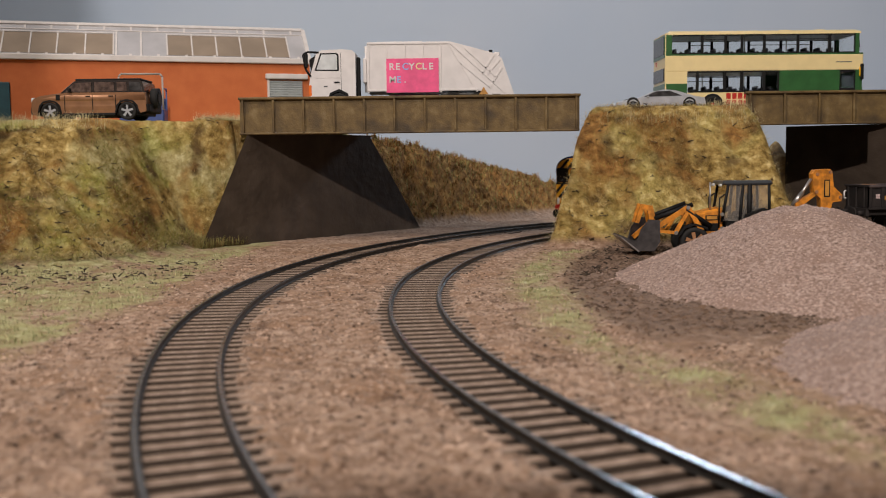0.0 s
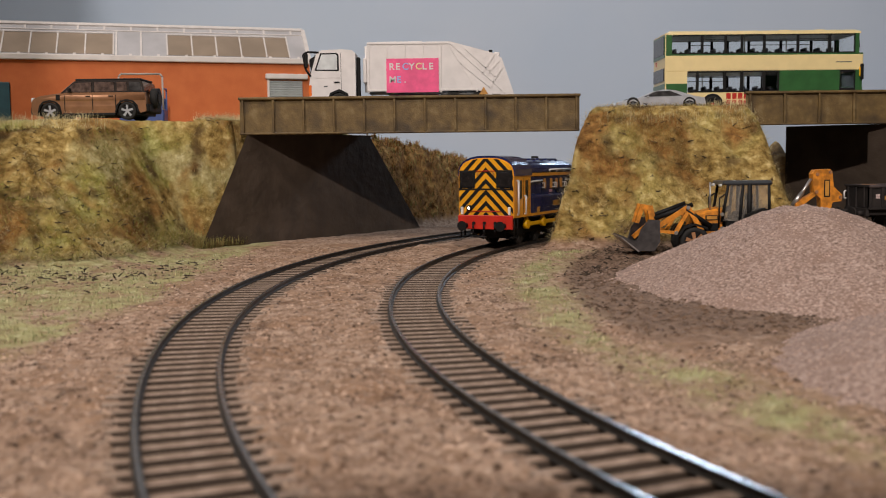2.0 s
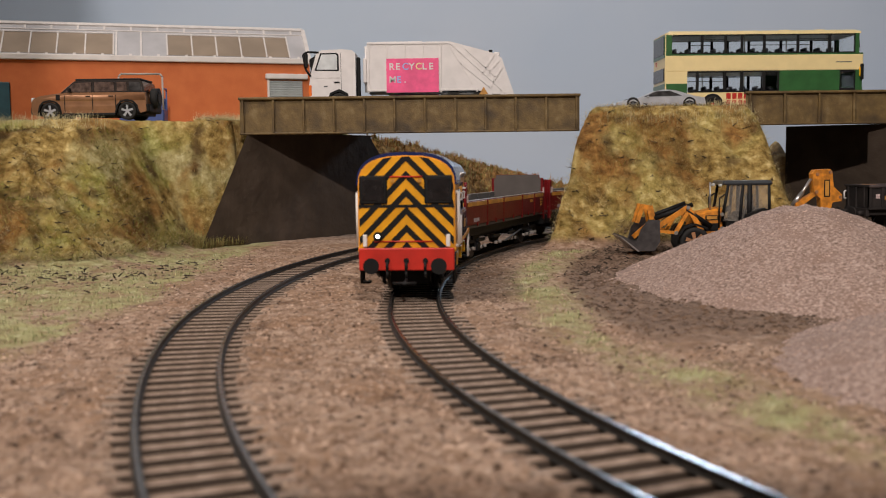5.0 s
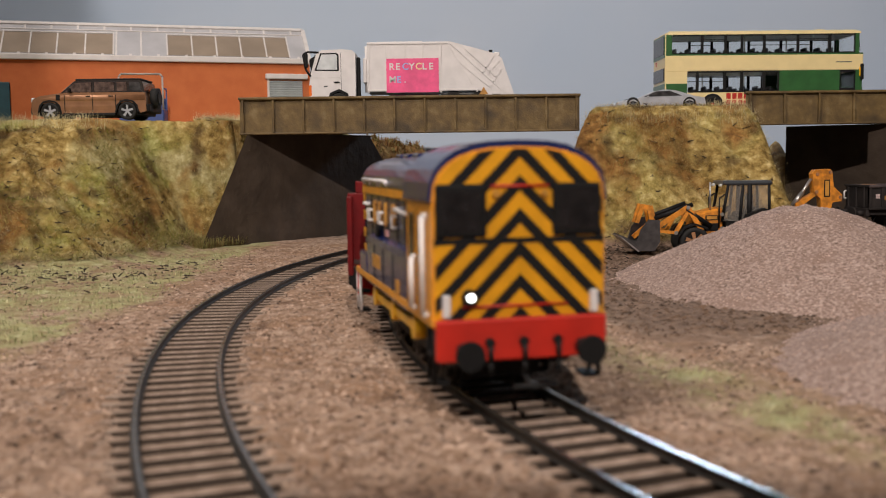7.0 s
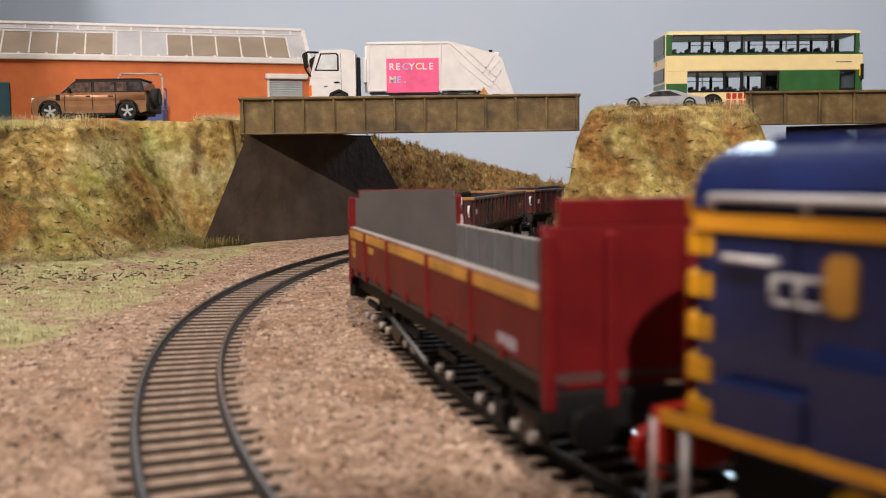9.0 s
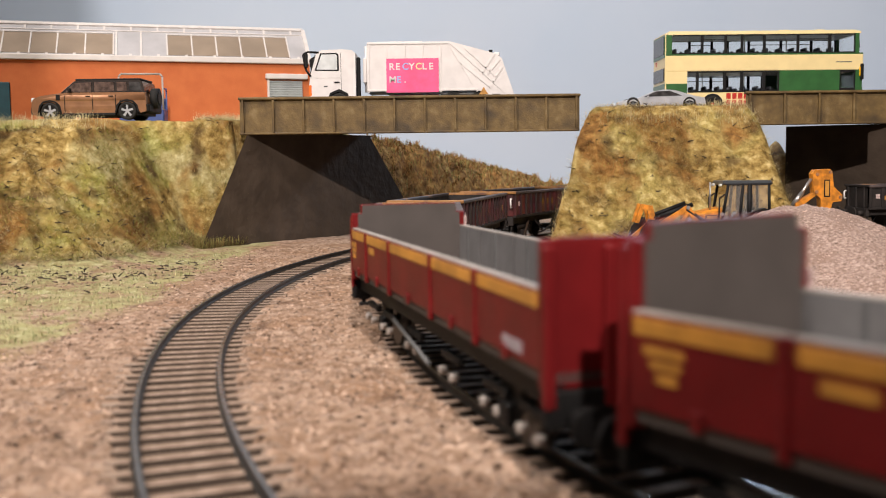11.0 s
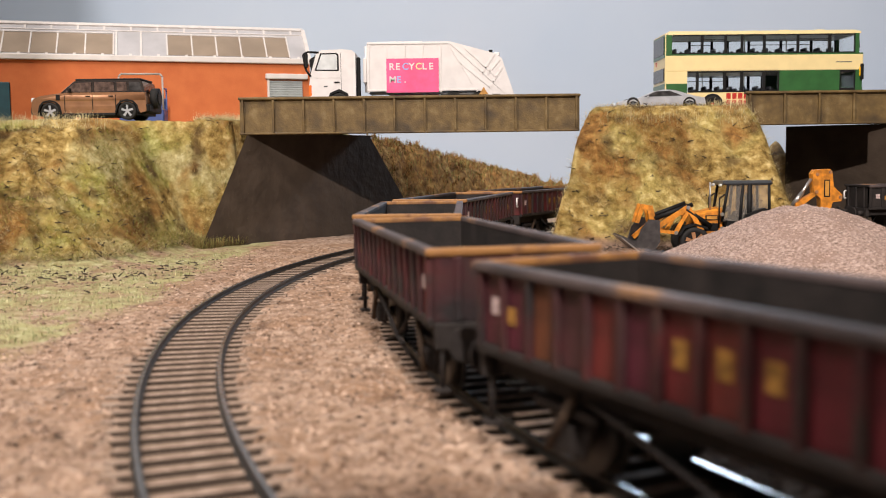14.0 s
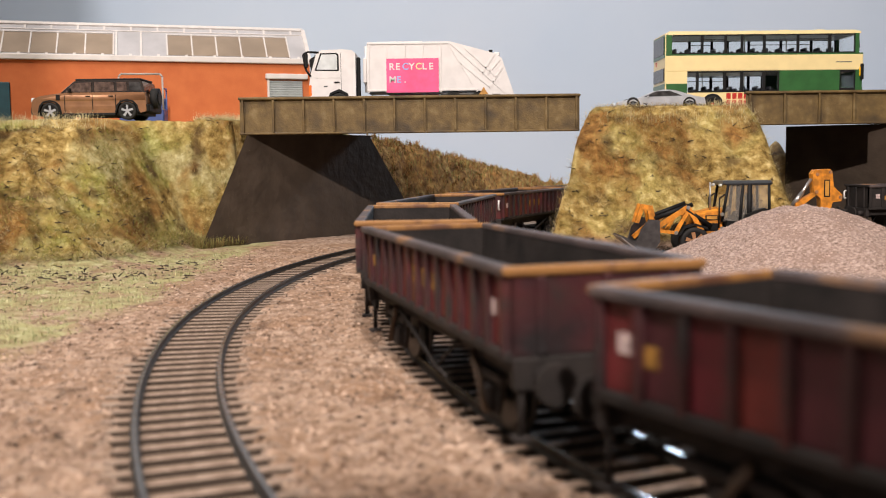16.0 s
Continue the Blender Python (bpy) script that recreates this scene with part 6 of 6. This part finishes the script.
def litter(name, label, category, count, pick, size, mat, seed, flat=0.6):
    """Many small broken pieces lying on the ground."""
    rnd = random.Random(seed)
    vs, fs = [], []
    base = [(1, 0, 0), (-0.4, 0.9, 0), (-0.5, -0.8, 0), (0.1, 0.05, 1), (0.5, 0.6, 0.55)]
    tri = [(0, 1, 2), (0, 4, 3), (4, 1, 3), (1, 2, 3), (2, 0, 3), (0, 1, 4)]
    while len(fs) < count * 6:
        got = pick(rnd)
        if got is None:
            continue
        x, y = got[0], got[1]
        z = got[2] if len(got) > 2 else height(x, y)
        s = rnd.uniform(*size) * rnd.uniform(0.6, 1)
        a = rnd.uniform(0, math.tau)
        c, d = math.cos(a), math.sin(a)
        st = rnd.uniform(0.6, 1.4)
        k = len(vs)
        vs += [(x + s * (p * c * st - q * d), y + s * (p * d * st + q * c), z - 0.15 + s * r * flat) for p, q, r in base]
        fs += [tuple(k + i for i in f) for f in tri]
    me = bpy.data.meshes.new(name)
    me.from_pydata([(p[0] * MM, p[1] * MM, p[2] * MM) for p in vs], [], fs)
    ob = new(name, me)
    me.materials.append(mat)
    tagged(ob, label, category, kind="stuff")


def on_flat(rnd):
    y = 60 + 500 * rnd.random() ** 1.4
    x = rnd.uniform(-0.5 * y - 20, 0.5 * y + 20)
    for cx, cy, r in TRACKS:
        if abs(abs(math.hypot(x - cx, y - cy) - r) - 8.25) < 1.6:
            return None
    if dirty(x, y) > 0.25 or grassy(x, y) > rnd.uniform(0.1, 0.7):
        return None
    return (x, y) if height(x, y) < 3 else None


def on_pile(rnd):
    cx, cy, r, h, deep, seed = ((142, 378, 78, 34, 1.3, 1), (160, 215, 85, 26, 1.0, 5))[rnd.random() < 0.35]
    u, a = math.sqrt(rnd.random()) * rnd.choice((1, 1, 1, 1.14)), rnd.uniform(0, math.tau)
    rr = r * u * (1 + 0.12 * noise.noise((math.cos(a) * 1.3 + seed, math.sin(a) * 1.3, 0)))
    x, y = cx + rr * math.cos(a), cy + rr * deep * math.sin(a)
    z = h * (1 - u) * (1 - 0.12 * math.exp(-(u / 0.1) ** 2)) - 1.2 * u + GROUND
    z += noise.noise((x * 0.15, y * 0.15, seed)) * 1.2 * max(0, 1 - u)
    return x, y, max(z, GROUND + 0.1)


litter("stone_chips", "small brown stone chips on the track bed", "stones", 44000, on_flat, (0.3, 1.1), M["chips"], 11)
def on_dirt(rnd):
    x, y = rnd.uniform(30, 200), rnd.uniform(260, 545)
    return (x, y) if dirty(x, y) > 0.4 and height(x, y) < 8 else None


litter("yard_crumbs", "dark damp crumbs of yard earth", "earth", 9000, on_dirt, (0.4, 1.5), M["crumbs"], 15)
litter("dark_crumbs", "dark brown crumbs of earth", "earth", 9000, on_flat, (0.3, 1.2), M["crumbs"], 12)
litter("pile_stones", "pinkish grey gravel stones on the heaps", "stones", 30000, on_pile, (0.2, 0.85), M["pile_chips"], 13)


def twigs(name, label, count, pick, seed):
    rnd = random.Random(seed)
    b = B()
    made = 0
    while made < count:
        got = pick(rnd)
        if got is None:
            continue
        x, y = got
        z = height(x, y) + 0.6
        a, l = rnd.uniform(0, math.tau), rnd.uniform(2, 6)
        p = (x, y, z)
        q = (x + math.cos(a) * l, y + math.sin(a) * l * 0.5, z + rnd.uniform(-1, 2.0))
        b.cyl(p, q, rnd.uniform(0.2, 0.5), 4, 0.12)
        if rnd.random() < 0.6:
            m_ = tuple((u + v) / 2 for u, v in zip(p, q))
            b.cyl(m_, (m_[0] + rnd.uniform(-2, 2), m_[1] - 1, m_[2] + rnd.uniform(-1, 2)), 0.25, 4, 0.1)
        made += 1
    tagged(part(name, b, M["twig"]), label, "twigs", kind="stuff")


twigs("twigs", "dark brown broken twigs on the banks", 620, on_bank, 21)


def on_toe(rnd):
    x, y = rnd.gauss(-185, 62), rnd.gauss(428, 34)
    return (x, y) if x < -108 and height(x, y) < 25 else None


twigs("toe_twigs", "dark dead twigs and bark at the foot of the bank", 95, on_toe, 23)
litter("toe_litter", "dark crumbled bark at the foot of the bank", "litter", 420, on_toe, (0.6, 1.9), M["twig"], 24)
twigs("yard_twigs", "dead twigs lying round the yard", 320, on_yard, 22)


# way of the locomotive's middle along the curve: seconds, millimetres of arc; it gathers speed slowly
WAY = ((0, 1222), (1, 1289.5), (2, 1356.5), (3, 1422.5), (4.2, 1505), (5.2, 1575), (6.3, 1655.5), (7, 1714), (8, 1800), (16, 2429))


def way(t):
    ts, ss = [w[0] for w in WAY], [w[1] for w in WAY]
    return float(np.interp(t, ts, ss))


def way_smooth(t):
    return sum(way(max(-0.0, t + d)) if t + d >= 0 else way(0) + (t + d) * 67.5 for d in (-0.4, -0.2, 0, 0.2, 0.4)) / 5 if t < 15.5 else way(t)


def motions():
    cx, cy, r = TRACKS[1]
    times = [i * 0.25 for i in range(65)]
    spins = [i * 0.1 for i in range(161)]
    for ob, back, wheels in TRAIN:
        rows = []
        for t in times:
            a = (way_smooth(t) - back) / r
            rows.append((t, at(cx + r * math.cos(a), cy + r * math.sin(a), 0, math.degrees(a) + 90)))
        walk(ob, rows)
        for w, rad in wheels:
            x = w.matrix_basis.translation.x
            walk(w, [(t, pose(x, 0, rad * MM, 0, math.degrees(way_smooth(t) / rad), 0)) for t in spins])
    for rod, s in loco_rods:
        rows = []
        for t in spins:
            a = way_smooth(t) / 8.6 + (0 if s > 0 else math.pi / 2)
            rows.append((t, at(3.2 * math.sin(a), s * 14.2, 8.8 + 3.0 * math.cos(a))))
        walk(rod, rows)


motions()
